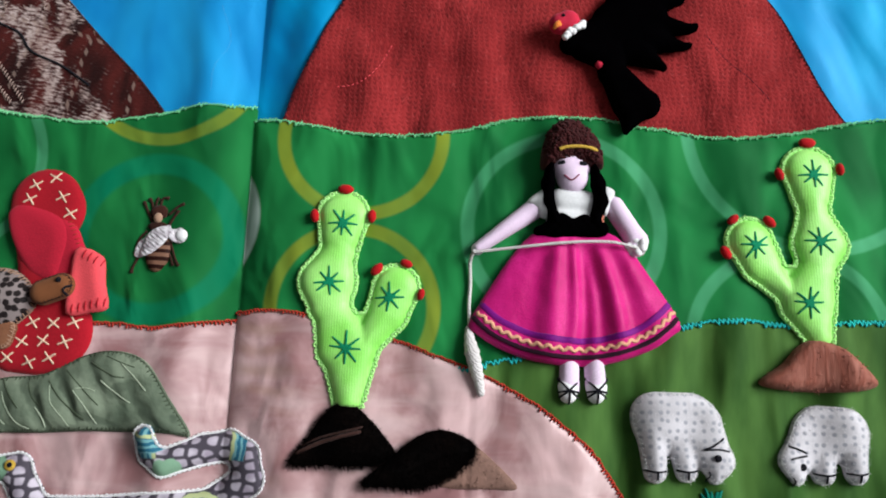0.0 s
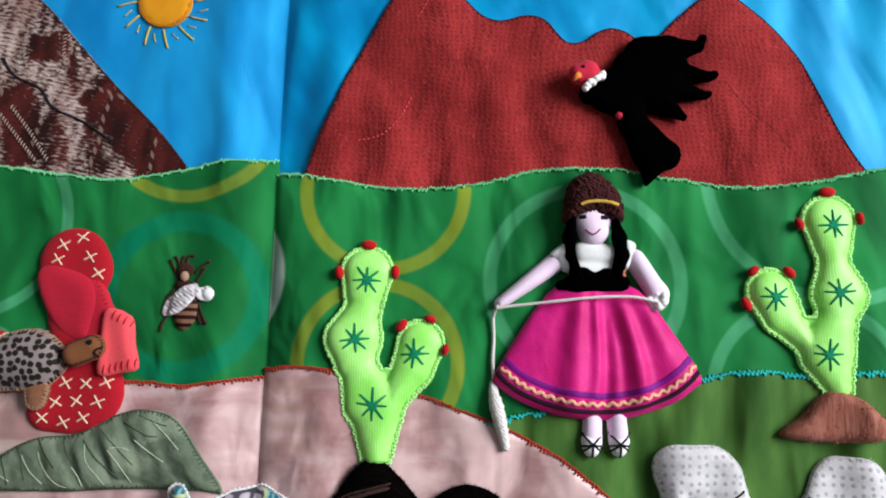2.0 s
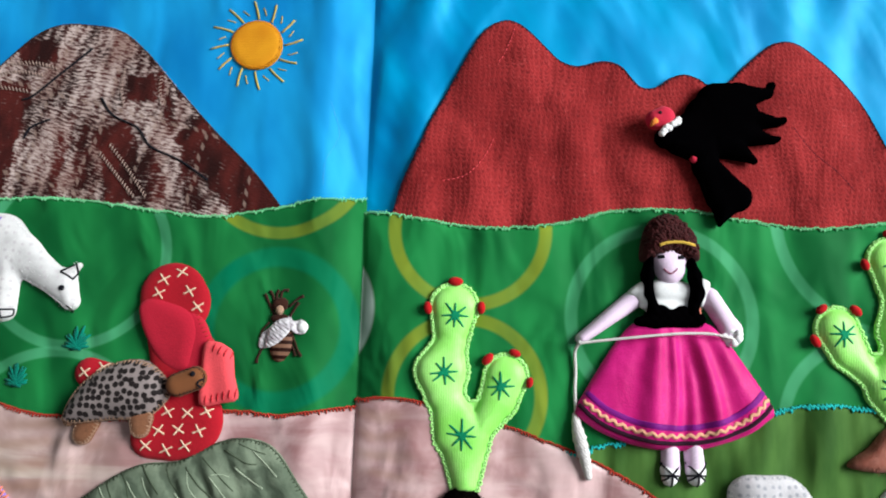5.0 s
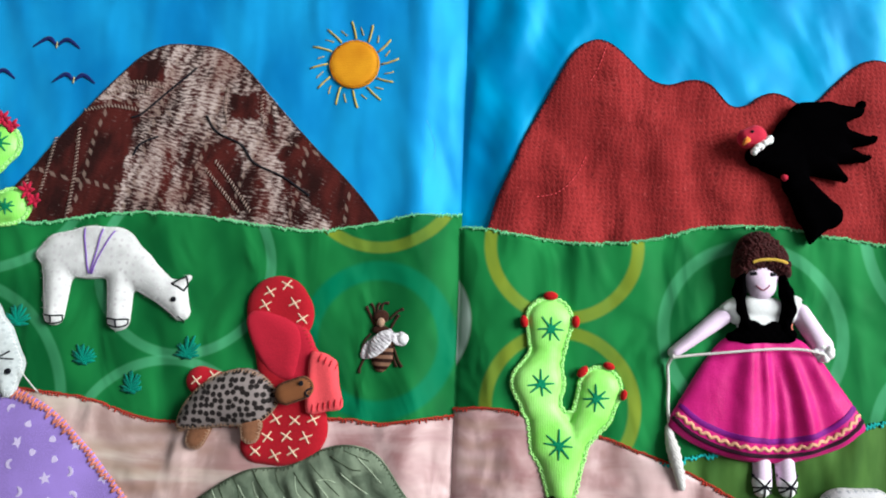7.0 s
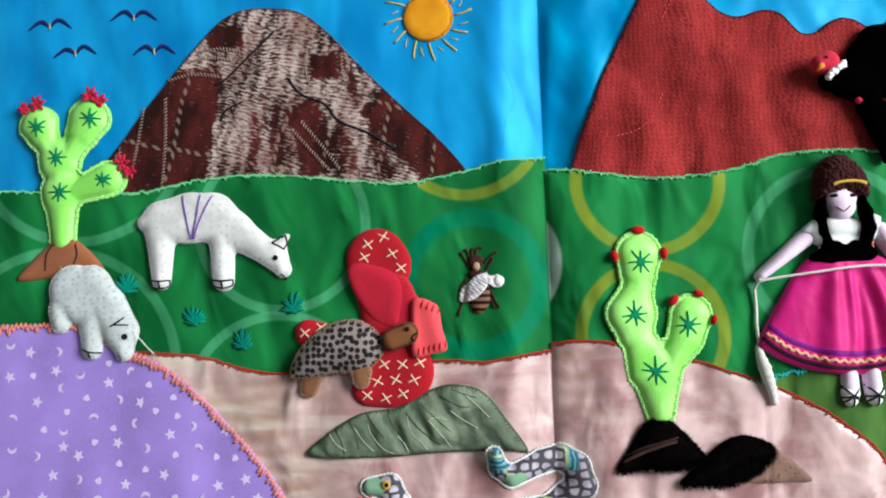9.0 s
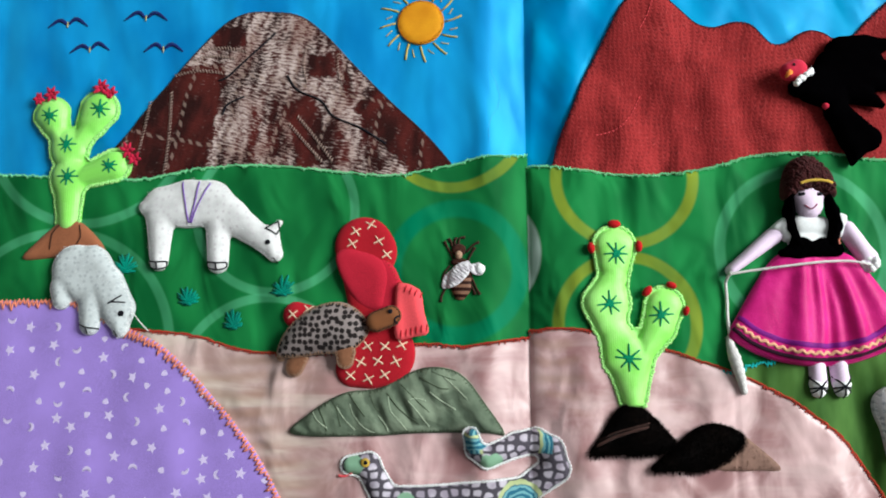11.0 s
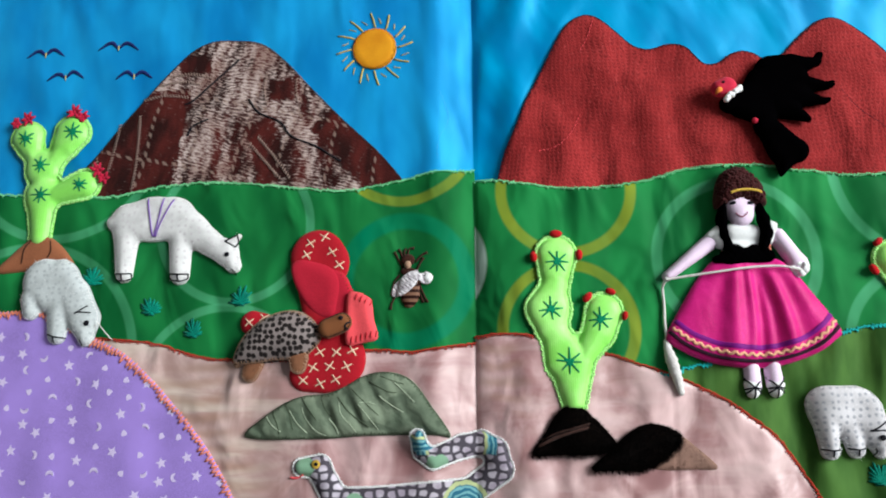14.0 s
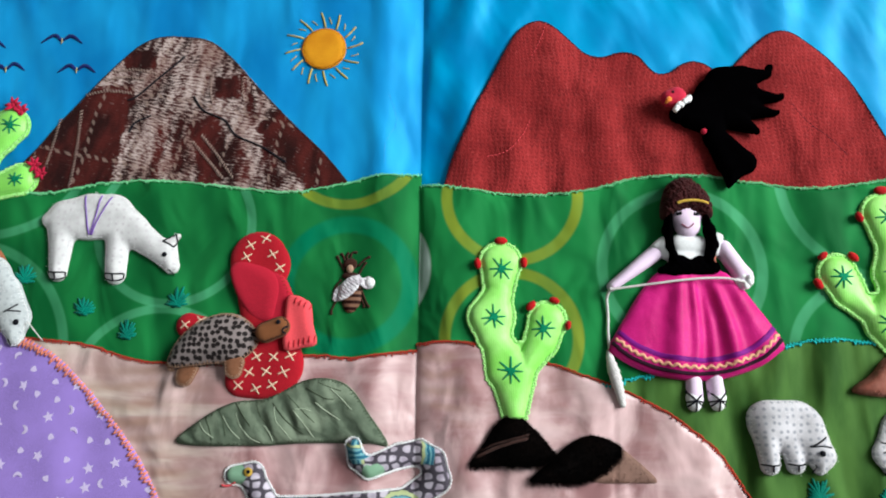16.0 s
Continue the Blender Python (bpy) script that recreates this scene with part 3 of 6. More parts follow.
def leaf_cloth():
    """Grey-green linen with pressed pleats."""
    m, nt, sh = material("sage_linen")
    pos = place_of(nt)
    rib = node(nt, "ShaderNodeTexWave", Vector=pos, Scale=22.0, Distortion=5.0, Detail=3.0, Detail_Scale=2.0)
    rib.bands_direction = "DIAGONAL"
    soft = ramp(nt, noise_tex(nt, pos, 40.0, 4.0), 0.3, 0.7)
    col = mix(nt, soft, (0.105, 0.138, 0.096), (0.205, 0.25, 0.178))
    # valleys of the pleats darkened: their shade is put into the colour
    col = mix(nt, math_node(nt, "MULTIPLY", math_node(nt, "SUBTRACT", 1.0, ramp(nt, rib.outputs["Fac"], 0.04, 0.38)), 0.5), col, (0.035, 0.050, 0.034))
    nt.links.new(col, sh.inputs["Base Color"])
    sh.inputs["Roughness"].default_value = 0.85
    bump(nt, sh, rib.outputs["Fac"], 0.6, 0.0018)
    bump(nt, sh, noise_tex(nt, pos, 700.0, 2.0), 0.5, 0.0003)
    return m


def ribbed(name, colour, other, period, direction="X", depth=0.0004, rough=0.85, sheen=0.04, blotch=50.0):
    """Ribbed jersey or thread-covered surface."""
    m, nt, sh = material(name)
    pos = place_of(nt)
    rib = node(nt, "ShaderNodeTexWave", Vector=pos, Scale=0.314 / period, Distortion=2.5, Detail=2.0)
    rib.bands_direction = direction
    big = ramp(nt, noise_tex(nt, pos, blotch, 3.0), 0.3, 0.7)
    col = mix(nt, big, colour, other)
    col = mix(nt, math_node(nt, "MULTIPLY", math_node(nt, "SUBTRACT", 1.0, rib.outputs["Fac"]), 0.22), col, shade(colour, 0.6))
    nt.links.new(col, sh.inputs["Base Color"])
    sh.inputs["Roughness"].default_value = rough
    sh.inputs["Sheen Weight"].default_value = sheen
    bump(nt, sh, rib.outputs["Fac"], 0.6, depth)
    bump(nt, sh, noise_tex(nt, pos, 900.0, 2.0), 0.4, 0.0003)
    return m


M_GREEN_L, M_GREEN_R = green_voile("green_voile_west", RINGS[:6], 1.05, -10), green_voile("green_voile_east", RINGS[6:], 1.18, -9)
M_SKY_L, M_SKY_R = sky_satin("blue_satin_west", 30.0, 1.2, 0.6, 0.009, -8, (0.004, 0.190, 0.505), (0.012, 0.315, 0.675)), sky_satin("blue_satin_east", 26.0, 1.6, 0.6, 0.010, -24, (0.0, 0.190, 0.475), (0.0, 0.318, 0.625))
M_PINK, M_OLIVE, M_KNIT, M_PLAID = pink_marble(), olive_cotton(), red_knit(), plaid_wool()
M_PURPLE = cloth("lilac_cotton", (0.33, 0.215, 0.62), rough=0.7, blotch=22.0, spread=0.16, grain=1500)
M_PRINT = cloth("printed_white", (0.63, 0.53, 0.78), rough=0.7, sheen=0.0, spread=0.05)
M_CACTUS = ribbed("lime_jersey", (0.275, 0.77, 0.12), (0.40, 0.87, 0.22), 0.0015, depth=0.00008, rough=0.42)
M_CACTUS.node_tree.nodes["Principled BSDF"].inputs["Specular IOR Level"].default_value = 0.32
M_LIME_THREAD = cloth("lime_thread", (0.42, 0.80, 0.27), grain=2500, spread=0.15)
M_MINT_THREAD = cloth("mint_thread", (0.17, 0.58, 0.27), grain=2500, spread=0.2)
M_STAR_THREAD = cloth("emerald_thread", (0.002, 0.19, 0.085), grain=2500, spread=0.2)
M_TUFT = cloth("teal_thread", (0.0, 0.18, 0.125), grain=2500, spread=0.3)
M_TEAL_THREAD = cloth("turquoise_thread", (0.02, 0.46, 0.44), grain=2500, spread=0.2)
M_RED_THREAD = cloth("brick_thread", (0.40, 0.035, 0.022), grain=2500, spread=0.25)
M_PINK_THREAD = cloth("coral_thread", (0.76, 0.24, 0.16), grain=2500, spread=0.25)
M_CREAM_THREAD = cloth("cream_thread", (0.74, 0.55, 0.40), grain=2500, spread=0.12)
M_GOLD_THREAD = cloth("gold_thread", (0.52, 0.33, 0.05), grain=2500, spread=0.2)
M_BLACK_THREAD = cloth("black_thread", (0.006, 0.006, 0.010), grain=2500, spread=0.2)
M_NAVY_THREAD = cloth("navy_thread", (0.007, 0.015, 0.105), grain=2500, spread=0.2)
M_VIOLET_THREAD = cloth("violet_thread", (0.20, 0.10, 0.40), grain=2500, spread=0.2)
M_WHITE_THREAD = cloth("white_thread", (0.80, 0.79, 0.80), grain=2500, spread=0.08)
M_BROWN_THREAD = cloth("dark_brown_thread", (0.035, 0.014, 0.009), grain=2500, spread=0.2)
M_BUD = cloth("red_felt_bud", (0.42, 0.007, 0.010), spread=0.15)
M_BLOSSOM = cloth("crimson_felt", (0.45, 0.012, 0.045), spread=0.15)
M_LLAMA = spotted("speckled_white_wool", (0.69, 0.675, 0.68), (0.60, 0.565, 0.585), 175.0, 0.19, stretch=(1, 1, 0), rough=0.95, ragged=0.25, jumble=0.6)
M_DOTTED = spotted("dotted_white_fleece", (0.61, 0.585, 0.615), (0.36, 0.36, 0.40), 205.0, 0.24, stretch=(1, 1, 0), rough=0.9, ragged=0.10, jumble=0.35)
M_GREY_FLEECE = spotted("pale_grey_fleece", (0.54, 0.57, 0.58), (0.43, 0.46, 0.48), 205.0, 0.22, stretch=(1, 1, 0), rough=0.9, ragged=0.25, jumble=0.6)
M_RED_FELT = cloth("red_felt", (0.37, 0.008, 0.018), blotch=30.0, spread=0.12)
M_RED_FLAP = cloth("bright_red_felt", (0.45, 0.013, 0.034), blotch=30.0, spread=0.12)
M_CORAL = cloth("coral_felt", (0.76, 0.078, 0.095), blotch=30.0, spread=0.10)
M_SHELL = spotted("leopard_print", (0.25, 0.205, 0.20), (0.014, 0.010, 0.010), 228.0, 0.41, stretch=(1, 1, 0), rough=0.6, ragged=0.30, jumble=0.58)
M_TAN = cloth("tan_felt", (0.20, 0.072, 0.028), spread=0.2)
M_SNAKE, M_LEAF = snake_print(), leaf_cloth()
M_FUR = cloth("dark_brown_fur", (0.0010, 0.0006, 0.0006), other=(0.0045, 0.0024, 0.0019), rough=0.8, sheen=0.0, spec=0.03, grain=500, grain_depth=0.001)
M_BROWN_FUR = cloth("brown_fur", (0.22, 0.125, 0.098), rough=0.8, grain=500, grain_depth=0.0004)
M_ROCK = cloth("russet_embroidery", (0.23, 0.068, 0.045), other=(0.36, 0.135, 0.098), rough=0.6, grain=420, grain_depth=0.0012, blotch=160, stretch=(1, 0.14, 1))
M_CLAY = cloth("terracotta_felt", (0.30, 0.105, 0.050), spread=0.15)
M_SUN = ribbed("orange_satin_thread", (0.66, 0.245, 0.010), (0.78, 0.34, 0.016), 0.0012, "Y", depth=0.00012, rough=0.6)
M_BLACK = cloth("black_felt", (0.0006, 0.0005, 0.0007), spread=0.3, rough=1.0, sheen=0.0, spec=0.0)
M_SKIN = cloth("pale_pink_felt", (0.74, 0.58, 0.74), spread=0.06, rough=0.9)
M_CAP = cloth("maroon_boucle", (0.040, 0.0065, 0.0070), grain=330, grain_depth=0.0025, spread=0.35, blotch=160)
M_CREAM = cloth("white_cotton", (0.65, 0.65, 0.66), spread=0.08)
M_SKIRT = cloth("magenta_cotton", (0.50, 0.006, 0.150), other=(0.69, 0.020, 0.240), blotch=40, spread=0.1, rough=0.5, spec=0.14, sheen=0.03)
nt = M_SKIRT.node_tree
bump(nt, nt.nodes["Principled BSDF"], noise_tex(nt, scaled(nt, place_of(nt), (1, 0.45, 1)), 55.0, 2.0, 0.45, 0.4), 0.5, 0.004)
M_PLUM = cloth("purple_ribbon", (0.17, 0.004, 0.18), spread=0.15, rough=0.6)
M_MAROON = cloth("dark_maroon_ribbon", (0.022, 0.004, 0.014), spread=0.2)
M_YARN = ribbed("white_yarn", (0.62, 0.58, 0.57), (0.74, 0.71, 0.70), 0.0012, "DIAGONAL")
M_BEE = cloth("brown_bee_thread", (0.035, 0.011, 0.007), grain=2500, spread=0.3)
M_BEE_PALE = cloth("beige_bee_thread", (0.36, 0.22, 0.15), grain=2500, spread=0.2)
M_WALL = cloth("painted_plaster", (0.24, 0.24, 0.24), rough=0.9, sheen=0.0, grain=300, blotch=3.0, spread=0.04)
M_FLOOR = cloth("pale_floor", (0.22, 0.22, 0.21), rough=0.6, sheen=0.0, grain=200, blotch=4.0, spread=0.1)

# ---- the room round the cloth ----
FLOOR = -14.0


def box(geo, low, high, mat=0):
    (a, b, c), (d, e, f) = low, high
    v = [(a, b, c), (d, b, c), (d, e, c), (a, e, c), (a, b, f), (d, b, f), (d, e, f), (a, e, f)]
    return geo.add(v, [(3, 2, 1, 0), (4, 5, 6, 7), (0, 1, 5, 4), (1, 2, 6, 5), (2, 3, 7, 6), (3, 0, 4, 7)], mat)


def build_room():
    x0, x1, y0, y1, h, t = -2300, 2650, -2300, 2500, 2750, 150
    single("floor", box(Geo(), (x0, y0, FLOOR - 100), (x1, y1, FLOOR)), M_FLOOR, "plain pale floor under the story cloth", "floor", kind="structure", smooth=False)
    single("ceiling", box(Geo(), (x0, y0, h), (x1, y1, h + 100)), M_WALL, "plain white plaster ceiling", "ceiling", kind="structure", smooth=False)
    single("wall_west", box(Geo(), (x0 - t, y0, FLOOR), (x0, y1, h)), M_WALL, "plain white plaster wall", "wall", kind="structure", smooth=False)
    single("wall_south", box(Geo(), (x0, y0 - t, FLOOR), (x1, y0, h)), M_WALL, "plain white plaster wall", "wall", kind="structure", smooth=False)
    single("wall_north", box(Geo(), (x0, y1, FLOOR), (x1, y1 + t, h)), M_WALL, "plain white plaster wall", "wall", kind="structure", smooth=False)
    wy0, wy1 = (WIN_Y - WIN_W / 2) / MM, (WIN_Y + WIN_W / 2) / MM
    wz0, wz1 = (WIN_Z - WIN_H / 2) / MM, (WIN_Z + WIN_H / 2) / MM
    g = Geo()
    box(g, (x1, y0, FLOOR), (x1 + t, wy0, h))
    box(g, (x1, wy1, FLOOR), (x1 + t, y1, h))
    box(g, (x1, wy0, FLOOR), (x1 + t, wy1, wz0))
    box(g, (x1, wy0, wz1), (x1 + t, wy1, h))
    single("wall_east", g, M_WALL, "plain white plaster wall with a window opening", "wall", kind="structure", smooth=False)


build_room()

# ---- the two cloth pages ----
TOP, BOTTOM, LEFT, RIGHT = 190.0, -285.0, -455.0, 440.0


def sheet(points, puff, level, edge=0.7, round_off=3.0, n=8, sharp=False, relief=None, ground=None):
    return Pad(outline(points, n, sharp), puff, round_off, edge, level, relief, ground=ground)


def page(x0, x1, ground=None):
    pts = [(x0, BOTTOM), (x1, BOTTOM), (x1, TOP), (x0, TOP)]
    return Pad(outline(pts, 1, True), 0.0, 3.0, 0.0, 0.0, ground=ground)


# the right page runs a little under the rolled edge of the left one
def rolled(x, y):
    return base(np.minimum(x, -0.01), y)


# upper edge of the knitted mountain, west to east
KNIT_TOP = [(19, -9), (24, 10), (35, 36), (42, 54), (52, 73), (61, 91), (68, 105), (74.5, 116), (82, 123.5), (91, 127), (99, 125), (107, 119), (119, 107), (128, 98), (137, 94.5), (144, 95), (153, 98), (162, 98), (170, 94), (176, 86.5), (183, 80), (193, 81), (201, 87), (211, 90.5), (221, 88), (228, 83.5), (240, 85), (252, 97), (265, 109), (273, 114), (283, 115), (295, 110), (313, 94), (329.7, 73.4), (339.9, 52.1), (352.1, 23.7), (361.4, 7.1), (372, -10)]


def satin_folds(x, y):
    """Loose leaning folds of the eastern satin, which flatten out where the mountain is sewn on."""
    top = np.interp(x, *zip(*KNIT_TOP), left=-40, right=-40)
    loose = np.clip((y - top - 3) / 10, 0, 1) * np.clip(x / 6, 0, 1)
    u = x - 0.34 * (y - 60) + 6.0 * np.sin(y / 37.0 + x / 80.0)
    f = 1.3 * np.sin(u / 6.4) * (0.5 + 0.5 * np.sin(u / 17.0 + y / 60.0 + 1.0)) + 1.1 * np.sin(u / 9.7 + 1.3 + 0.8 * np.sin(y / 45.0))
    return loose * np.interp(x, [0, 60, 150, 260], [1.0, 0.8, 0.42, 0.14]) * (f + 0.12 * np.sin(u / 2.9 + y / 40.0))


def gathers(edge, amount, reach, pitch=2.9):
    """Small pleats that hang from a sewn edge and die away below it."""
    xs, ys = zip(*edge)

    def relief(x, y):
        below = np.clip(np.interp(x, xs, ys) - y, 0, None)
        a = x + 0.05 * below * np.sin(x / 23.0)
        return amount * np.exp(-below / reach) * (np.sin(a / pitch + 1.2 * np.sin(x / 13.0)) * (0.6 + 0.4 * np.sin(x / 31.0)) + 0.8 * np.sin(a / (2.3 * pitch) + 2.0) + 1.4)

    return relief


def slack(amount, pitch, drift=40.0):
    """Soft upright folds of a loosely sewn cloth."""
    return lambda x, y: amount * (np.sin(x / pitch + 0.9 * np.sin(y / drift) + 0.4) + 0.6 * np.sin(x / (1.9 * pitch) - y / (1.7 * drift) + 1.0) + 0.35 * np.sin(y / (2.6 * pitch) + x / 90.0) + 1.3)


SKY_L, SKY_R = page(LEFT, 1.0, rolled), page(-5.0, RIGHT, lambda x, y: base(np.maximum(x, 0.01), y) + satin_folds(x, y))
single("sky_cloth_1", SKY_L.build(2.5, floor=FLOOR), M_SKY_L, "bright blue satin page of a sewn story cloth", "cloth", kind="structure")
single("sky_cloth_2", SKY_R.build(2.0, floor=FLOOR), M_SKY_R, "bright blue satin page of a sewn story cloth", "cloth", kind="structure")

# edges of the land, west to east, with the far corners closed below and beside the page
HORIZON_L = [(-452, -9), (-378.7, -12.9), (-293.3, -16.7), (-251.1, -10.2), (-206.6, -6.9), (-162.2, -10.1), (-118.1, -15.4), (-92.0, -15.9), (-57.4, -9.8), (-31.5, -3.6), (1.3, -0.6)]
HORIZON_R = [(0, -9.6), (18.8, -11.1), (54.1, -16.6), (82.2, -19.0), (106.5, -17.5), (130.8, -14.1), (158.5, -6.2), (179.5, -4.0), (214.4, -4.4), (235.2, -8.1), (263.0, -11.3), (283.7, -13.9), (308.0, -13.1), (332.4, -9.8), (357.1, -4.2), (384.6, 0.8), (436, 6)]
SAND_L = [(-300, -128), (-268.4, -131.0), (-242.4, -133.7), (-211.8, -142.6), (-186.2, -146.5), (-130, -146), (-77.5, -140.5), (-48.5, -142.3), (-23.8, -139.2), (1.6, -135.7)]
SAND_R = [(0, -130.9), (21.3, -129.6), (43.1, -131.8), (91.6, -143.4), (114.9, -151.8), (138.1, -159.8), (161.0, -170.2), (177.3, -179.2), (193.4, -191.2), (207.7, -203.2), (220.2, -220.2), (232, -240), (245, -270)]
MEADOW = [(128, -160.5), (138.0, -158.2), (167.3, -151.4), (213, -140), (259.2, -130.6), (292.3, -125.9), (325.1, -127.5), (351.5, -125.6), (373.9, -124.2), (436, -122)]
LILAC = [(-452, -108), (-367.9, -107.6), (-331.5, -108.7), (-308.6, -118.8), (-283.6, -130.9), (-263.3, -141.1), (-240.4, -161.1), (-222.3, -179.5), (-204.3, -199.6), (-190.8, -217.4), (-177.4, -239.6), (-166, -262)]


def land(name, edge, closing, level, mat, label, step=2.0, puff=0.5, ground=None, relief=None):
    """A hill of cloth: its upper edge is a soft curve, the rest runs under the neighbours."""
    soft = catmull(edge, 6, closed=False)
    pad = sheet([*soft.tolist(), *closing], puff, level, 0.5, 2.2, sharp=True, relief=relief, ground=ground)
    single(name, pad.build(step), mat, label, "cloth hill", kind="structure")
    pad.line = soft
    return pad


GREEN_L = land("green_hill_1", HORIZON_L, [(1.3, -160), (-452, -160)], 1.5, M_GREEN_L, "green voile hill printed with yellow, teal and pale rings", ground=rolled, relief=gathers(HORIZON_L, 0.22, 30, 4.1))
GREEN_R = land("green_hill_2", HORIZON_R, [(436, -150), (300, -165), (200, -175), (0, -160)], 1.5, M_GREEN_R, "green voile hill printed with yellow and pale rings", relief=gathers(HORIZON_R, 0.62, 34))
MEADOW_P = land("olive_meadow", MEADOW, [(436, -280), (200, -280), (140, -180)], 1.9, M_OLIVE, "puckered olive green cotton meadow", relief=lambda x, y: gathers(MEADOW, 0.6, 70, 4.0)(x, y) * np.clip((x - 185 - 0.8 * (y + 160) * -1) / 45, 0, 1))
SAND_LP = land("sand_1", SAND_L, [(1.6, -280), (-330, -280), (-330, -150)], 2.1, M_PINK, "dusty pink marbled cotton sand", ground=rolled, relief=slack(0.25, 7.0))
SAND_RP = land("sand_2", SAND_R, [(245, -280), (0, -280)], 2.4, M_PINK, "dusty pink marbled cotton sand", relief=slack(0.55, 6.3))
LILAC_P = land("lilac_hill", LILAC, [(-166, -280), (-452, -280)], 3.5, M_PURPLE, "lilac cotton hill printed with white stars and moons", relief=slack(0.28, 9.0, 30.0))


def edge_thread(name, pad, spacing, width, r, mat, label, side=-1, zig=False, inset=0.8, seed=5, cut=None):
    line = resample(pad.line, spacing)
    if cut:
        line = line[(line[:, 0] > cut[0]) & (line[:, 0] < cut[1])]
    nrm = path_normals(line) * -side
    g = Geo()
    wob = np.random.default_rng(seed + 50).normal(0, 0.3, (len(line), 1))
    blanket(g, line - nrm * (1.0 + wob), lambda p, lift: pad.lay(p, 0.45 + lift), nrm, width, r, 0, 0.5, np.random.default_rng(seed), zig)
    return single(name, g, mat, label, "stitching", kind="structure")


edge_thread("horizon_stitching_1", GREEN_L, 2.1, 2.2, 0.46, M_MINT_THREAD, "mint green feather stitching along the hill edge", zig=True)
edge_thread("horizon_stitching_2", GREEN_R, 2.1, 2.2, 0.46, M_MINT_THREAD, "mint green feather stitching along the hill edge", zig=True, seed=6)
edge_thread("sand_stitching_1", SAND_LP, 2.1, 1.9, 0.60, M_RED_THREAD, "brick red blanket stitching along the sand edge", seed=7)
edge_thread("sand_stitching_2", SAND_RP, 2.1, 1.9, 0.60, M_RED_THREAD, "brick red blanket stitching along the sand edge", seed=8)
edge_thread("meadow_stitching", MEADOW_P, 2.6, 3.0, 0.58, M_TEAL_THREAD, "turquoise feather stitching along the meadow edge", zig=True, seed=9)
edge_thread("lilac_stitching", LILAC_P, 3.2, 5.8, 0.55, M_PINK_THREAD, "coral pink zigzag stitching along the lilac edge", zig=True, seed=10)


# ---- printed stars and moons of the lilac cloth ----
def print_shapes():
    rng = np.random.default_rng(21)

    def cut(points, t=0.12):
        p = np.array(points)
        n = len(p)
        g = Geo()
        v = np.vstack([np.column_stack([p, np.full(n, t)]), np.column_stack([p, np.full(n, -0.25)]), [[*p.mean(0), t]]])
        f = [(i, (i + 1) % n, 2 * n) for i in range(n)] + [(i, i + n, (i + 1) % n + n, (i + 1) % n) for i in range(n)]
        return g.add(v, f).mesh("print", [M_PRINT], smooth=False)

    a = np.arange(10) * math.pi / 5 + math.pi / 2
    r = np.where(np.arange(10) % 2 == 0, 4.3, 1.9)
    star = cut(np.column_stack([r * np.cos(a), r * np.sin(a)]))
    b = np.linspace(-1.9, 1.9, 9)
    out = np.column_stack([3.2 * np.cos(b), 3.2 * np.sin(b)])
    inn = np.column_stack([1.6 * np.cos(b[::-1]) - 0.4, 2.6 * np.sin(b[::-1])])
    moon = cut(np.vstack([out, inn[1:-1]]))
    c = np.linspace(0, 2 * math.pi, 10, endpoint=False)
    heart = cut(np.column_stack([2.2 * np.cos(c) + 0.6 * np.sin(2 * c), 2.2 * np.sin(c) * (1 + 0.25 * np.cos(c))]))
    kinds = [("printed_star", star), ("printed_moon", moon), ("printed_drop", heart)]
    parent = bpy.data.objects["lilac_hill"]
    stars = [(-362, -127), (-343, -140), (-356, -161), (-306, -149), (-283, -163), (-337, -192), (-326, -198), (-344, -211), (-293, -218), (-299, -190), (-262, -185), (-266, -212), (-351, -226), (-210, -216), (-202, -229), (-224, -183), (-230, -233), (-229, -220), (-244, -163)]
    moons = [(-342, -127, 10), (-326, -143, -70), (-338, -152, 180), (-316, -173, 90), (-337, -181, -90), (-299, -161, 15), (-290, -142, 120), (-286, -177, 180), (-356, -198, 0), (-279, -194, 0), (-326, -214, 0), (-312, -228, 90), (-279, -226, 90), (-243, -195, 80), (-247, -180, 0), (-242, -227, -80), (-218, -230, 190), (-332, -232, -90), (-192, -219, -30)]
    drops = [(-359, -143), (-321, -159), (-335, -168), (-277, -151), (-306, -136), (-272, -169), (-260, -160), (-351, -180), (-315, -189), (-302, -180), (-257, -173), (-298, -204), (-258, -199), (-312, -215), (-279, -208), (-245, -214), (-258, -227), (-230, -201), (-217, -202), (-232, -175), (-295, -234), (-185, -234)]
    rows = [(0, x, y, rng.uniform(0, 72)) for x, y in stars] + [(1, *m) for m in moons] + [(2, x, y, rng.uniform(0, 360)) for x, y in drops]
    # the print goes on beyond the stretch that is passed closely
    for j, y in enumerate(np.arange(-270, -104, 12.5)):
        for i, x in enumerate(np.arange(-440, -160, 21.5)):
            px, py = x + 9.7 * (j % 2) + rng.uniform(-3, 3), y + rng.uniform(-3, 3)
            if px < -370 or py < -241:
                rows.append(((i * 2 + j * 3 + int(rng.integers(0, 2))) % 3, px, py, rng.uniform(0, 360)))
    for kind, px, py, turn in rows:
        if -LILAC_P.sdf(np.array([px]), np.array([py]))[0] < 3.5:
            continue
        name, me = kinds[kind]
        ob = new(name, me)
        ob.parent = parent
        z = float(LILAC_P.z(np.array([px]), np.array([py]))[0])
        at = (np.array([px, py, z]) * MM) - np.array(parent.location)
        ob.matrix_basis = Matrix.Translation(at) @ pose(0, 0, 0, 0, 0, turn)


print_shapes()

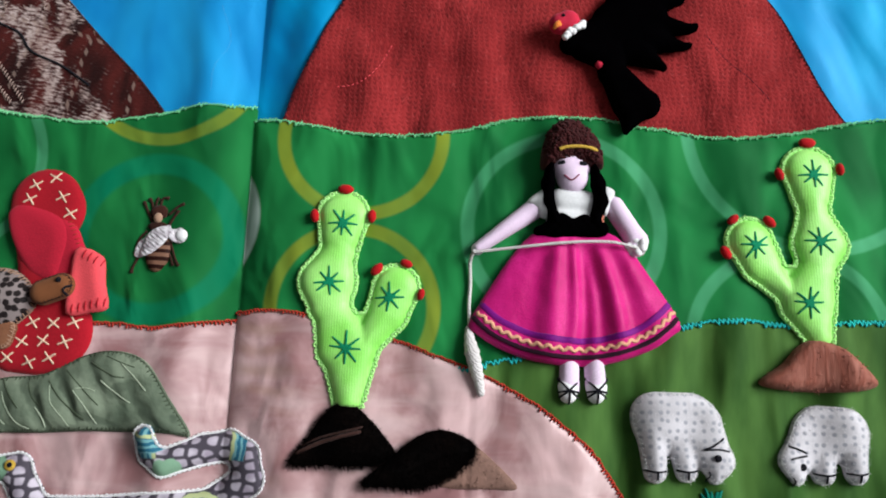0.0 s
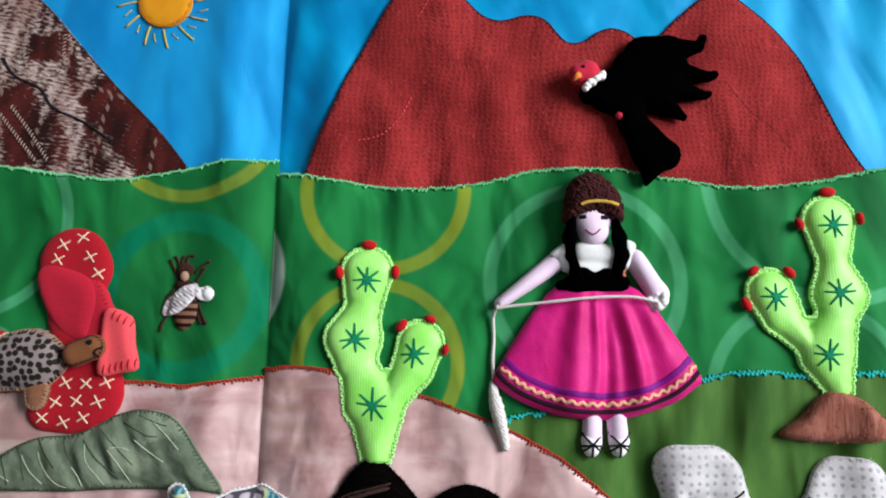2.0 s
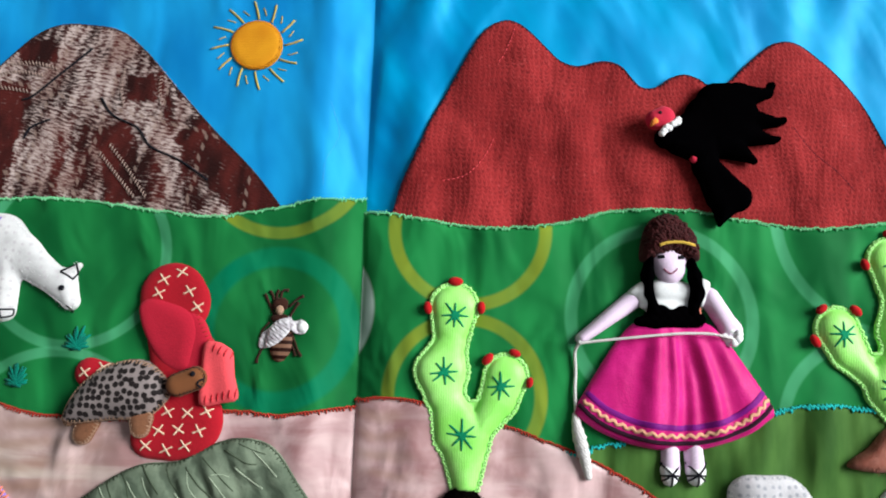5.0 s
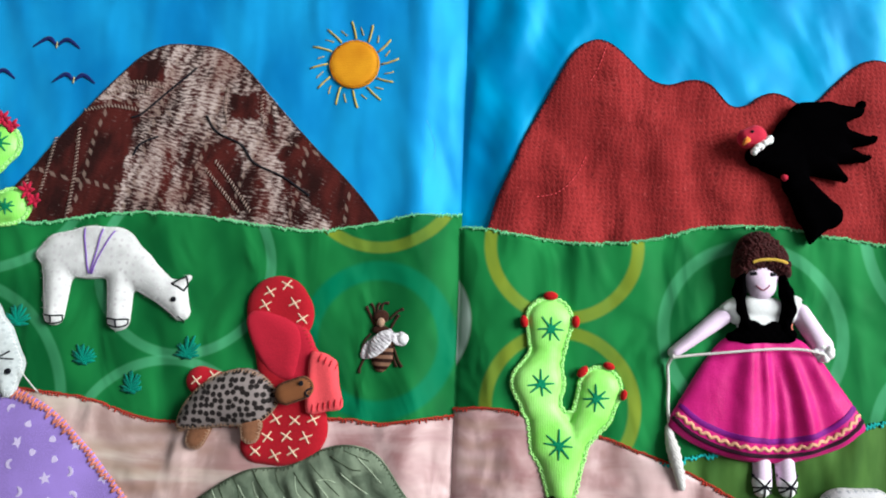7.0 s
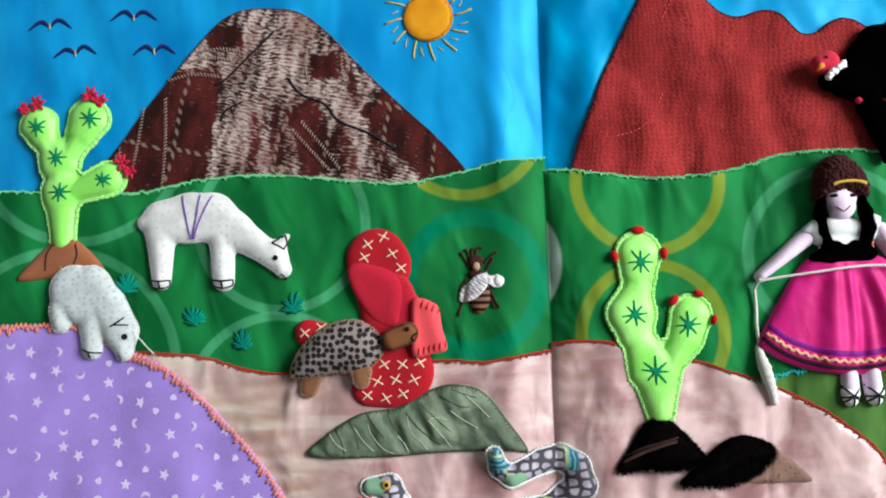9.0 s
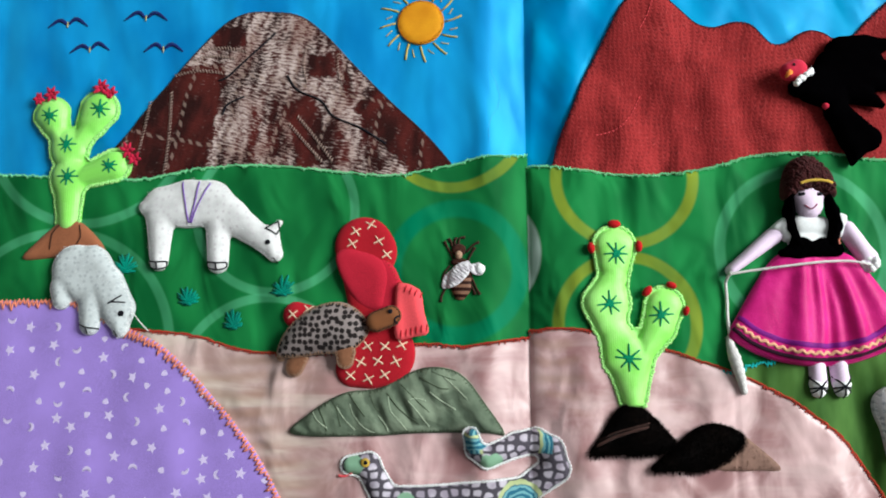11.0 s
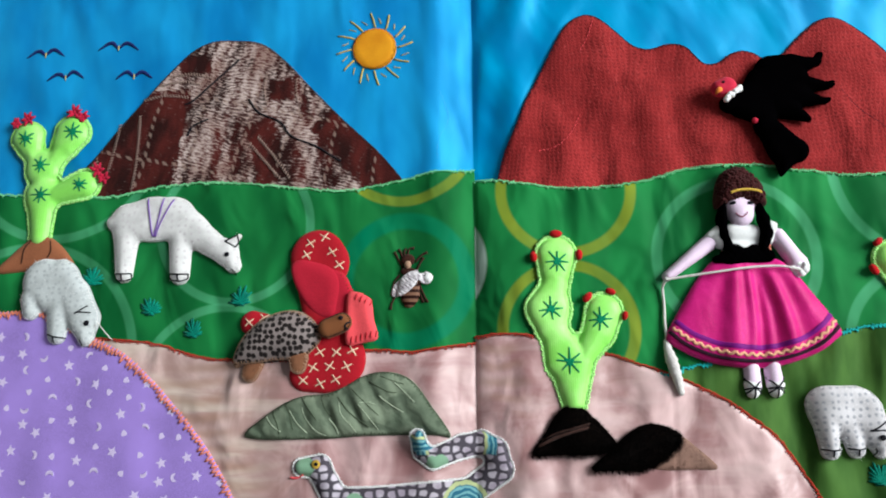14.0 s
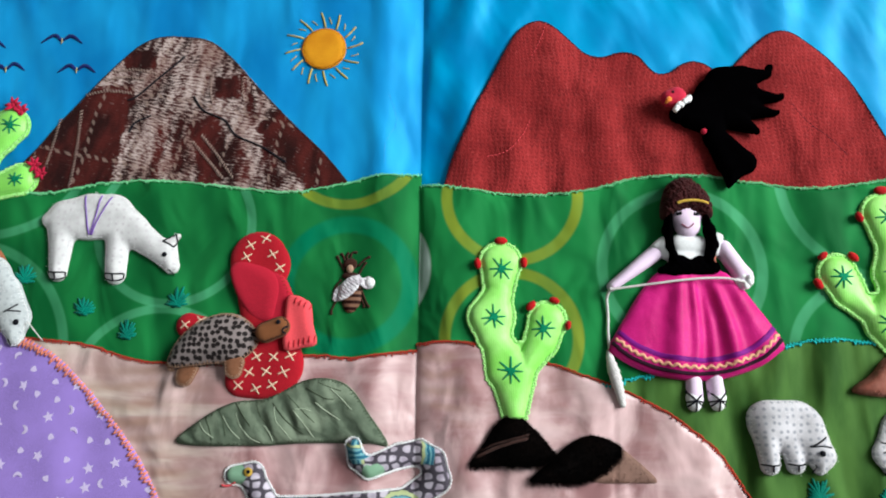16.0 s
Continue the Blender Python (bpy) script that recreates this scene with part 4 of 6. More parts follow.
# ---- mountains ----
M_SLUB = cloth("cream_slub", (0.29, 0.20, 0.17), grain=2500, spread=0.2)
PLAID = sheet([(-322, -18), (-296.9, 26.4), (-269.9, 61.3), (-244.4, 92.0), (-229.1, 107.7), (-213.3, 115.1), (-194.9, 116.0), (-171.7, 111.9), (-152.8, 97.6), (-129.3, 71.9), (-101.8, 42.9), (-75.0, 16.8), (-53.9, -8.6), (-50, -18), (-120, -24), (-260, -26)], 0.5, 0.1, 0.7, 4.0, 6)
KNIT = sheet([(14, -20), *KNIT_TOP, (360, -18), (250, -26), (100, -30)], 0.6, 0.1, 1.5, 4.0, 4,
             relief=lambda x, y: np.clip((y - 2) / 30, 0, 1) * (1.3 * np.cos((x - 130 + 0.25 * y) / 15.0) + 0.5 * np.sin(x / 6.7 - y / 31.0) + 0.4 * np.sin(y / 14.0 + x / 40.0) + 1.0))


def thread_line(pad, points, r=0.4, lift=0.15, dash=0.0, n=8, slant=0.0):
    g = Geo()
    p = catmull(points, n, closed=False)
    if not dash:
        return g.tube(pad.lay(resample(p, 1.5), lift), r, 6)
    p = resample(p, dash)
    for i in range(0, len(p) - 1):
        d = p[i + 1] - p[i]
        n = np.array([-d[1], d[0]]) * slant
        stitch(g, p[i] + n, p[i] + d * 0.7 - n, pad.lay, r)
    return g


def overcast(pad, spacing, length, r, jitter=0.3, seed=1, inset=0.6, keep=None):
    """Short stitches over the edge of a pad."""
    g, rng = Geo(), np.random.default_rng(seed)
    for loop in range(len(pad.loops)):
        p = pad.border(inset, spacing, loop)
        gx, gy = pad.grad(p[:, 0], p[:, 1])
        for i in range(len(p) - 1):
            if keep and not keep(*p[i]):
                continue
            inner = p[i] - np.array([gx[i], gy[i]]) * length * rng.uniform(1 - jitter, 1 + jitter)
            slant = (p[i + 1] - p[i]) * rng.uniform(0.1, 0.6)
            stitch(g, p[i] + np.array([gx[i], gy[i]]) * 0.4, inner + slant, pad.lay, r)
        # the running thread along the edge
        for i in range(len(p) - 1):
            if not keep or keep(*p[i]):
                stitch(g, p[i], p[i + 1], pad.lay, r, 0.15)
    return g


plaid = thing("plaid_mountain", (-190, 40, float(base(-190, 40))), "brown and cream plaid wool mountain sewn on blue sky", "mountain")
part("cloth_body", PLAID.build(2.0), M_PLAID, plaid)
part("edge_stitching", overcast(PLAID, 3.0, 1.6, 0.3, keep=lambda x, y: y > -14), M_BROWN_THREAD, plaid, "dark brown edge stitches", kind="stuff")
for pts in ([(-179.6, 63.3), (-171.6, 51.8), (-153.4, 42.8), (-143.4, 30.1), (-123.4, 21.2), (-103.6, 8.2)], [(-189.7, 98.4), (-204.1, 84.3), (-224.7, 64.3), (-232.9, 60.4)], [(-212.4, 47.1), (-224.7, 41.4), (-228.7, 33.3)]):
    part("ridge_thread", thread_line(PLAID, pts, 0.75, 0.3), M_BLACK_THREAD, plaid, "black couched ridge thread")
for pts in ([(-177.0, 25.0), (-165.0, 11.0), (-151.0, -5.0)],
            [(-171.0, 31.0), (-157.0, 14.0), (-143.0, -5.0)],
            [(-252.0, 77.0), (-237.0, 80.5), (-220.0, 78.0)],
            [(-246.0, 84.5), (-230.0, 87.0), (-211.0, 83.0)],
            [(-267.0, 65.0), (-248.0, 68.5), (-229.0, 66.5)],
            [(-285.0, 45.0), (-288.0, 26.0), (-292.0, 6.0)],
            [(-269.0, 52.0), (-269.0, 20.0), (-271.0, -11.0)],
            [(-302.0, 14.0), (-303.0, 4.0), (-306.0, -8.0)],
            [(-166.0, 85.0), (-167.5, 71.0), (-164.0, 57.0)],
            [(-141.0, 80.0), (-141.0, 68.0), (-138.0, 58.0)]):
    part("woven_slub", thread_line(PLAID, pts, 0.5, -0.3, 2.4, slant=0.55), M_SLUB, plaid, "dashed cream slub line", kind="stuff")

knit = thing("knitted_mountain", (190, 40, float(base(190, 40))), "brick red knitted mountain range with two peaks", "mountain")
part("cloth_body", KNIT.build(2.0), M_KNIT, knit)
part("edge_stitching", overcast(KNIT, 3.2, 1.5, 0.32, keep=lambda x, y: y > -12), M_MAROON, knit, "dark maroon edge stitches", kind="stuff")
part("ridge_thread", thread_line(KNIT, [(84, 41), (77, 27), (66, 16), (50, 12)], 0.34, 0.0, 3.0), M_CORAL, knit)
part("ridge_thread", thread_line(KNIT, [(97, 120), (92, 105), (86, 94)], 0.34, 0.0, 3.0), M_CORAL, knit)
part("ridge_thread", thread_line(KNIT, [(282.5, 54.3), (294.4, 37.6), (308.1, 24.8), (319.9, 12.1)], 0.24, -0.1), M_MAROON, knit)

# ---- sun and birds ----
SUN = Pad(lobes([(-78.2, 104.1, 17.6, -78.1, 104.0, 17.6)]), 2.2, 6.0, 0.6, 0.1)
sun = thing("sun", (-78.2, 104.1, float(base(-78.2, 104.1))), "orange embroidered sun with golden thread rays", "sun")
part("disc", SUN.build(1.2), M_SUN, sun)
part("edge_stitching", overcast(SUN, 1.7, 1.6, 0.3, inset=0.2), M_SUN, sun, kind="stuff")
M_RAY = cloth("golden_ray_thread", (0.47, 0.35, 0.08), grain=2500, spread=0.2)
rng = np.random.default_rng(4)
for i in range(24):
    a = 2 * math.pi * (i + rng.uniform(-0.15, 0.15)) / 24
    ends = (19.0, rng.uniform(30.0, 33.0)) if i % 2 == 0 else (22.5, rng.uniform(26.5, 28.5))
    p = np.array([(-78.2 + r * math.cos(a + 0.03 * k), 104.1 + r * math.sin(a + 0.03 * k)) for k, r in enumerate(np.linspace(*ends, 5))])
    part("ray", Geo().tube(SKY_L.lay(p, 0.3), 0.72 if i % 2 == 0 else 0.4, 6), M_RAY, sun)


M_BODY_THREAD = cloth("pale_gold_thread", (0.46, 0.38, 0.17), grain=2500, spread=0.15)


def bird(x, y, w, tilt):
    z = float(base(x, y))
    b = thing("bird", (x, y, z), "small navy embroidered bird with spread wings", "bird", "birds in the sky")
    for s in (-1, 1):
        p = catmull([(x + s * 1.0, y), (x + s * w * 0.3, y + w * 0.22 + s * tilt), (x + s * w * 0.55, y + w * 0.20 + s * tilt), (x + s * w, y - w * 0.14 + s * tilt)], 5, closed=False)
        r = np.interp(np.linspace(0, 1, len(p)), [0, 0.35, 0.7, 1], [0.9, 1.75, 1.5, 0.5])
        part("wing", Geo().tube(SKY_L.lay(p, 0.35), r, 6, flat=0.6), M_NAVY_THREAD, b)
    part("body", Geo().tube(SKY_L.lay([(x, y + 2.2), (x, y), (x, y - 2.8)], 0.5), [0.35, 0.55, 0.4], 6), M_BODY_THREAD, b, "golden thread body")


for row in ((-355.8, 109.8, 16.1, 0.4), (-293.4, 113.8, 17.4, -0.5), (-336.5, 88.8, 15.8, 0.8), (-277.8, 87.4, 15.6, -0.2)):
    bird(*row)

g = Geo().tube(SKY_L.lay(catmull([(-25.5, 65.4), (-18.6, 42.6), (-26.4, 23.7), (-27.1, 6.9)], 6, closed=False), 0.2), 0.06, 5)
M_STRAND = cloth("pale_blue_strand", (0.16, 0.42, 0.68), grain=2500, spread=0.1)
single("loose_thread", g, M_STRAND, "fine pale loose thread lying on the blue satin", "thread")


# ---- cacti ----
def asterisk(pad, x, y, r, seed):
    """An eight-armed star of long straight stitches that meet in the middle."""
    rg = np.random.default_rng(seed)
    arms = []
    for k in range(8):
        a, n = k * math.pi / 4 + rg.uniform(-0.15, 0.15), r * rg.uniform(0.85, 1.12)
        arms.append((x, y, 0.95, x + n * math.cos(a), y + n * math.sin(a), 0.5))
    return Pad(lobes(arms, 0.6), 0.55, 0.7, 0.15, 0.0, ground=pad.z).build(0.42)


def edge_scallop(pad, spacing, r, seed, inset=1.2):
    """Chain-like loops round the border of a stuffed shape."""
    g, rg = Geo(), np.random.default_rng(seed)
    for loop in pad.loops:
        whole = np.hypot(*(loop[-1] - loop[0])) < 2 * spacing
        p = resample(np.vstack([loop, loop[:1]]) if whole else loop, spacing)
        for _ in range(2):
            gx, gy = pad.grad(p[:, 0], p[:, 1])
            p = p - np.stack([gx, gy], 1) * (inset + pad.sdf(p[:, 0], p[:, 1]))[:, None]
        for i in range(len(p) - 1):
            if np.hypot(*(p[i + 1] - p[i])) > 2.2 * spacing:
                continue
            w = 0.52 * spacing * rg.uniform(0.8, 1.2)
            top = (p[i] + p[i + 1]) / 2 + np.array([gx[i], gy[i]]) * w
            stitch(g, p[i], top, pad.lay, r, 0.3)
            stitch(g, top, p[i + 1], pad.lay, r, 0.3)
            stitch(g, p[i], p[i + 1], pad.lay, r * 0.9, 0.15)
    return g


def cactus(caps, stars, buds, level, label, blossoms=False, seed=1):
    c0 = caps[2]
    where = (c0[0], c0[1], float(base(c0[0], c0[1])) + level)
    ob = thing("cactus", where, label, "cactus", "stuffed cacti")
    pad = Pad(lobes(caps, 1.6), 5.6, 11.0, 1.0, level, flange=2.8)
    body = part("body", pad.build(1.4), M_CACTUS, ob)
    part("edge_stitching", edge_scallop(pad, 4.0, 0.72, seed, 2.1), M_LIME_THREAD, ob, "pale lime chain stitching", kind="stuff")
    for i, (x, y, r) in enumerate(stars):
        part("spine_star", asterisk(pad, x, y, r, seed * 20 + i), M_STAR_THREAD, body, "emerald eight-armed stitched star")
    for i, (x, y, r) in enumerate(buds):
        z = float(base(x, y)) + level
        g = Geo()
        if blossoms:
            rg = np.random.default_rng(seed + i)
            for k in range(6):
                a = 2 * math.pi * k / 6 + rg.uniform(-0.3, 0.3)
                tip = np.array([x + r * math.cos(a), y + r * math.sin(a), z + 4.5 + rg.uniform(-1, 1.5)])
                g.tube([(x, y, z + 2.2), ((x + tip[0]) / 2, (y + tip[1]) / 2, z + 4.6), tip], [1.5, 1.7, 0.5], 6, flat=0.6)
            g.ball((x, y, z + 2.4), (2.2, 2.2, 2.4))
            part("blossom", g, M_BLOSSOM, ob, "crimson felt blossom")
        else:
            gx, gy = pad.grad(np.array([x]), np.array([y]))
            a = math.atan2(gy[0], gx[0])
            ca, sa = math.cos(a), math.sin(a)
            g.ball((0, 0, 0), (r * 0.62, r, 2.6), rings=8, sides=12, lump=0.04, seed=i)
            v = g.v[0]
            g.v[0] = np.column_stack([x + v[:, 0] * ca - v[:, 1] * sa, y + v[:, 0] * sa + v[:, 1] * ca, z + 2.6 + v[:, 2]])
            part("flower_bud", g, M_BUD, ob, "round red felt bud")


cactus(
    [(60.9, -71.5, 16.4, 60.0, -84.0, 13.5), (60.0, -86.0, 12.0, 60.2, -93.0, 10.8), (59.0, -95.0, 12.0, 54.3, -110.5, 18.0), (54.3, -113.0, 18.0, 56.0, -126.0, 13.5), (58.5, -130.0, 12.5, 65.5, -148.0, 18.0), (69.3, -151.2, 18.0, 70.0, -178.1, 10.4), (94.2, -113.6, 14.8, 89.8, -128.5, 13.2), (89.8, -128.5, 13.0, 79.0, -146.0, 9.5)],
    [(61.4, -76.8, 8.4), (55.6, -112.3, 8.2), (67.5, -150.3, 9.1), (90.9, -120.1, 8.2)],
    [(61.4, -55.0, 4.8), (44.3, -72.5, 4.2), (78.0, -71.4, 4.2), (82.6, -103.4, 4.5), (99.7, -99.2, 4.0), (109.0, -117.2, 3.6)], 3.5,
    "stuffed lime green jersey cactus growing from dark fur mounds", seed=1)
cactus(
    [(340.2, -34.9, 17.2, 341.0, -48.0, 13.5), (341.0, -50.0, 12.0, 341.3, -57.0, 10.8), (341.3, -60.0, 10.8, 343.6, -78.3, 17.8), (343.5, -80.0, 17.6, 341.0, -93.0, 12.8), (340.0, -97.0, 13.5, 334.3, -112.5, 18.0), (334.7, -117.5, 17.2, 339.4, -134.0, 9.8), (303.0, -78.6, 15.2, 309.0, -92.0, 13.8), (309.0, -92.0, 13.2, 322.0, -108.0, 8.5)],
    [(340.9, -37.9, 8.5), (341.7, -78.6, 8.6), (332.9, -115.4, 8.2), (304.1, -81.9, 8.6)],
    [(339.9, -16.5, 5.2), (321.8, -37.0, 4.1), (358.4, -32.8, 4.0), (292.7, -66.1, 4.1), (314.5, -66.5, 4.5), (287.9, -86.3, 4.5)], 3.6,
    "stuffed lime green jersey cactus growing from a russet mound", seed=2)
cactus(
    [(-360.4, 34.2, 15.1, -357.5, 27.0, 12.1), (-356.5, 24.0, 9.5, -350.0, 13.0, 9.5), (-324.0, 37.6, 16.3, -328.5, 28.0, 13.1), (-330.0, 24.0, 9.9, -338.0, 12.0, 9.9), (-344.9, 9.2, 16.3, -344.8, 7.0, 16.1), (-344.2, 0.0, 11.7, -343.6, -6.0, 11.9), (-342.9, -13.3, 16.1, -342.7, -17.3, 15.5), (-342.4, -24.0, 13.1, -342.0, -33.0, 11.3), (-342.0, -33.0, 11.3, -341.3, -48.7, 10.1), (-309.4, -6.0, 13.7, -331.8, -13.7, 10.1)],
    [(-359.0, 32.5, 6.4), (-320.5, 37.2, 6.8), (-344.1, 9.8, 6.6), (-341.5, -15.0, 7.0), (-310.3, -7.2, 6.0)],
    [(-370.0, 46.6, 5.0), (-360.3, 50.0, 6.7), (-321.8, 54.6, 7.1), (-314.4, 50.6, 5.8), (-298.3, 5.0, 6.6), (-292.5, -1.5, 5.7)], 2.0,
    "stuffed lime green felt cactus with crimson blossoms", True, seed=3)


# ---- mounds ----
# lighter brown for the highlight along a fold of the dark fur
M_FOLD_HIGHLIGHT = cloth("brown_fold_highlight", (0.050, 0.022, 0.018), grain=500, grain_depth=0.001)
def fuzz(pad, count, length, r, seed, lean=(0.0, -0.4)):
    """Short hairs over a fur pad, denser at its edge."""
    g, rg = Geo(), np.random.default_rng(seed)
    low, high = pad.sdf.low, pad.sdf.high
    n = 0
    while n < count:
        p = rg.uniform(low, high)
        d = -float(pad.sdf(np.array([p[0]]), np.array([p[1]]))[0])
        if d < 0.3 or (d > 4 and rg.uniform() < 0.5):
            continue
        gx, gy = pad.grad(np.array([p[0]]), np.array([p[1]]))
        out = np.array([gx[0] + lean[0], gy[0] + lean[1]]) * max(0.25, 1 - d / 6)
        z = float(pad.z(np.array([p[0]]), np.array([p[1]]))[0])
        ln = length * rg.uniform(0.5, 1.2)
        a = rg.uniform(-0.6, 0.6)
        out = np.array([out[0] * math.cos(a) - out[1] * math.sin(a), out[0] * math.sin(a) + out[1] * math.cos(a)])
        g.tube([(*p, z - 0.3), (*(p + out * ln * 0.5), z + 0.7), (*(p + out * ln), z + 0.35)], [r, r * 0.8, r * 0.25], 3)
        n += 1
    return g


def mound(name, points, puff, level, mat, label, hairs=0, n=6, seed=1, category="mound", group=""):
    pad = sheet(points, puff, level, 0.8, 7.0, n)
    g = pad.build(1.4)
    c = g.centre()
    ob = thing(name, c, label, category, group)
    part("body", g, mat, ob)
    if hairs:
        part("fur", fuzz(pad, hairs, 3.0, 0.26, seed), mat, ob, kind="stuff")
    return ob, pad


FUR_A, FUR_A_PAD = mound("fur_mound", [(39.2, -215.1), (47.5, -201.6), (60.0, -184.0), (72.1, -180.9), (81.6, -188.0), (91.0, -197.7), (97.6, -207.4), (86.3, -214.5), (62, -215)], 5.0, 3.8, M_FUR, "dark brown furry mound at the foot of the cactus", 2400, seed=31, group="fur mounds")
mound("brown_fur_mound", [(141.5, -202.4), (152.7, -209.3), (166.9, -223.8), (150, -225), (122, -224.5), (131.1, -213.1)], 2.2, 3.6, M_BROWN_FUR, "light brown fur wedge beside a dark fur mound", 60, seed=33, group="fur mounds")
mound("fur_mound", [(80.0, -224.6), (94.3, -211.2), (110.6, -197.7), (126.5, -193.9), (143.5, -202.4), (134.9, -215.0), (116.9, -224.8), (98, -225.5)], 5.0, 3.9, M_FUR, "dark brown furry mound lying on pink sand", 2400, seed=32, group="fur mounds")
# flat brown streaks: the fold's highlight is put into their colour
for pts, r in (([(43.0, -209.5), (54.0, -203.8), (66.0, -199.5), (79.0, -196.0)], 1.2), ([(44.0, -206.0), (55.0, -200.5), (67.0, -197.0), (80.0, -193.5)], 0.6)):
    ridge = catmull(pts, 5, closed=False)
    part("fold_highlight", Geo().tube(FUR_A_PAD.lay(ridge, 0.2), [r * 0.4] + [r] * (len(ridge) - 2) + [r * 0.4], 6, flat=0.5), M_FOLD_HIGHLIGHT, FUR_A, "brown streak painting the highlight on a fur fold")
mound("embroidered_mound", [(303.5, -161.7), (317.1, -150.6), (327.6, -139.5), (337.6, -135.9), (350.4, -139.8), (359.5, -147.6), (370.8, -160.1), (356.0, -164.9), (322.7, -165.5)], 7.5, 4.6, M_ROCK, "russet satin-stitched mound under the cactus", 90, seed=34)
ROCK_B, ROCK_B_PAD = mound("clay_mound", [(-373.4, -76.5), (-362.5, -62.0), (-348.5, -49.5), (-338.3, -46.6), (-325.9, -53.0), (-311.3, -69.5), (-317.3, -75.3), (-349.9, -75.8)], 3.5, 1.8, M_CLAY, "terracotta felt mound with brown stitched folds")
for pts in ([(-345.5, -50.5), (-351, -58), (-352, -70)], [(-331, -51.5), (-329, -60), (-331.5, -66)]):
    part("fold_thread", thread_line(ROCK_B_PAD, pts, 0.45, 0.2), M_BROWN_THREAD, ROCK_B, "dark brown fold thread")

# ---- grey-green stone ----
def stone():
    pad = sheet([(-166.8, -202.4), (-155.0, -187.7), (-130.6, -173.7), (-105.9, -170.5), (-89.6, -161.7), (-73.2, -156.1), (-56.7, -157.0), (-44.4, -163.9), (-32.2, -179.9), (-18.2, -201.6), (-32.3, -201.0), (-76.7, -201.4), (-113.3, -203.6)], 5.0, 2.9, 0.8, 14.0, 6,
                relief=lambda x, y: (0.85 * np.sin((x * 0.75 + y * 0.5) / 2.7 + 1.5 * np.sin(x / 17.0)) + 0.4 * np.sin((x + y * 0.4) / 1.5 + np.sin(y / 9.0))) * np.clip((-38 - x) / 25, 0.15, 1))
    g = pad.build(1.3)
    ob = thing("stone", g.centre(), "sage green linen boulder with pale ridge stitches", "stone")
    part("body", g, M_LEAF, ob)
    part("edge_stitching", overcast(pad, 2.6, 1.5, 0.3, 0.6, inset=0.7), M_DARK_SAGE, ob, "dark sage edge stitches", kind="stuff")
    pale = ([(-126, -181), (-123, -189), (-115, -198), (-108, -201)], [(-153, -186), (-148, -193), (-141, -198)], [(-106, -189), (-101, -195), (-99, -200)], [(-99, -176), (-97, -186), (-90, -194), (-86, -199)],
            [(-85, -179), (-78, -187), (-70, -197)], [(-70, -173), (-62, -179), (-52, -185)], [(-84, -178), (-78, -177.5), (-73, -179)], [(-135, -183), (-129, -192), (-122, -199)], [(-60, -163), (-52, -170), (-44, -178)])
    dark = ([(-140, -178), (-135, -185), (-132, -197)], [(-127, -174), (-122, -181), (-115, -190)], [(-112, -175), (-108, -184), (-103, -188)], [(-100, -174), (-90, -186), (-77, -195)],
            [(-90, -168), (-80, -178), (-70, -187)], [(-77, -163), (-64, -170), (-57, -171)], [(-69, -159), (-59, -163), (-52, -165)], [(-148, -184), (-144, -192), (-142, -200)])
    for i, p in enumerate(pale):
        part("ridge_thread", thread_line(pad, p, 0.26 + 0.06 * (i % 3), 0.1), M_SAGE_THREAD, ob, "pale sage ridge thread")
    # dark fold lines: the shade inside pleats, drawn as thin tubes
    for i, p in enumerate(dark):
        part("pleat_shade", thread_line(pad, p, 0.34 + 0.1 * (i % 2), 0.0), M_DARK_SAGE, ob, "dark sage line painting the shade in a pleat")


M_SAGE_THREAD = cloth("pale_sage_thread", (0.36, 0.42, 0.31), grain=2500, spread=0.15)
# serves the edge stitches and the drawn shade of the pleats
M_DARK_SAGE = cloth("dark_sage_thread_and_shade", (0.050, 0.066, 0.040), grain=2500, spread=0.15)
stone()


# ---- tufts of grass ----
def tuft(x, y, r, seed, pad):
    z = float(pad.z(np.array([x]), np.array([y]))[0])
    ob = thing("grass_tuft", (x, y, z), "small teal green embroidered tuft of grass", "grass tuft", "grass tufts")
    rg = np.random.default_rng(seed)
    for k in range(11):
        a = math.pi * (0.08 + 0.84 * k / 10) + rg.uniform(-0.08, 0.08)
        ln = r * (1.15 + 0.4 * math.sin(a)) * rg.uniform(0.85, 1.1)
        foot = np.array([x + (k - 5) * 0.35 * r / 5, y - 0.75 * r])
        p = np.array([foot + np.array([math.cos(a), math.sin(a)]) * ln * t + np.array([0, -0.12 * ln * t * t * abs(math.cos(a))]) for t in np.linspace(0, 1, 4)])
        part("blade", Geo().tube(pad.lay(p, 0.5), [1.5, 1.6, 1.4, 0.6], 5, flat=0.7), M_TUFT, ob)


for i, (x, y, r) in enumerate([(-247.2, -104.1, 8.8), (-212.5, -121.6, 8.7), (-177.5, -97.1, 9.6), (-294.9, -80.0, 8.9)]):
    tuft(x, y, r, 50 + i, GREEN_L)
for i, (x, y, r) in enumerate([(274.8, -227.5, 9.6), (320.3, -232.3, 8.4)]):
    tuft(x, y, r, 60 + i, MEADOW_P)


# ---- sewn animals ----
def dot(pad, x, y, r, z=0.3, flat=0.6):
    return Geo().ball((x, y, float(pad.z(np.array([x]), np.array([y]))[0]) + z), (r, r, r * flat))


def threads(pad, lines, r=0.4, lift=0.2):
    g = Geo()
    for p in lines:
        g.tube(pad.lay(resample(catmull(p, 5, closed=False), 1.2), lift), r, 5)
    return g


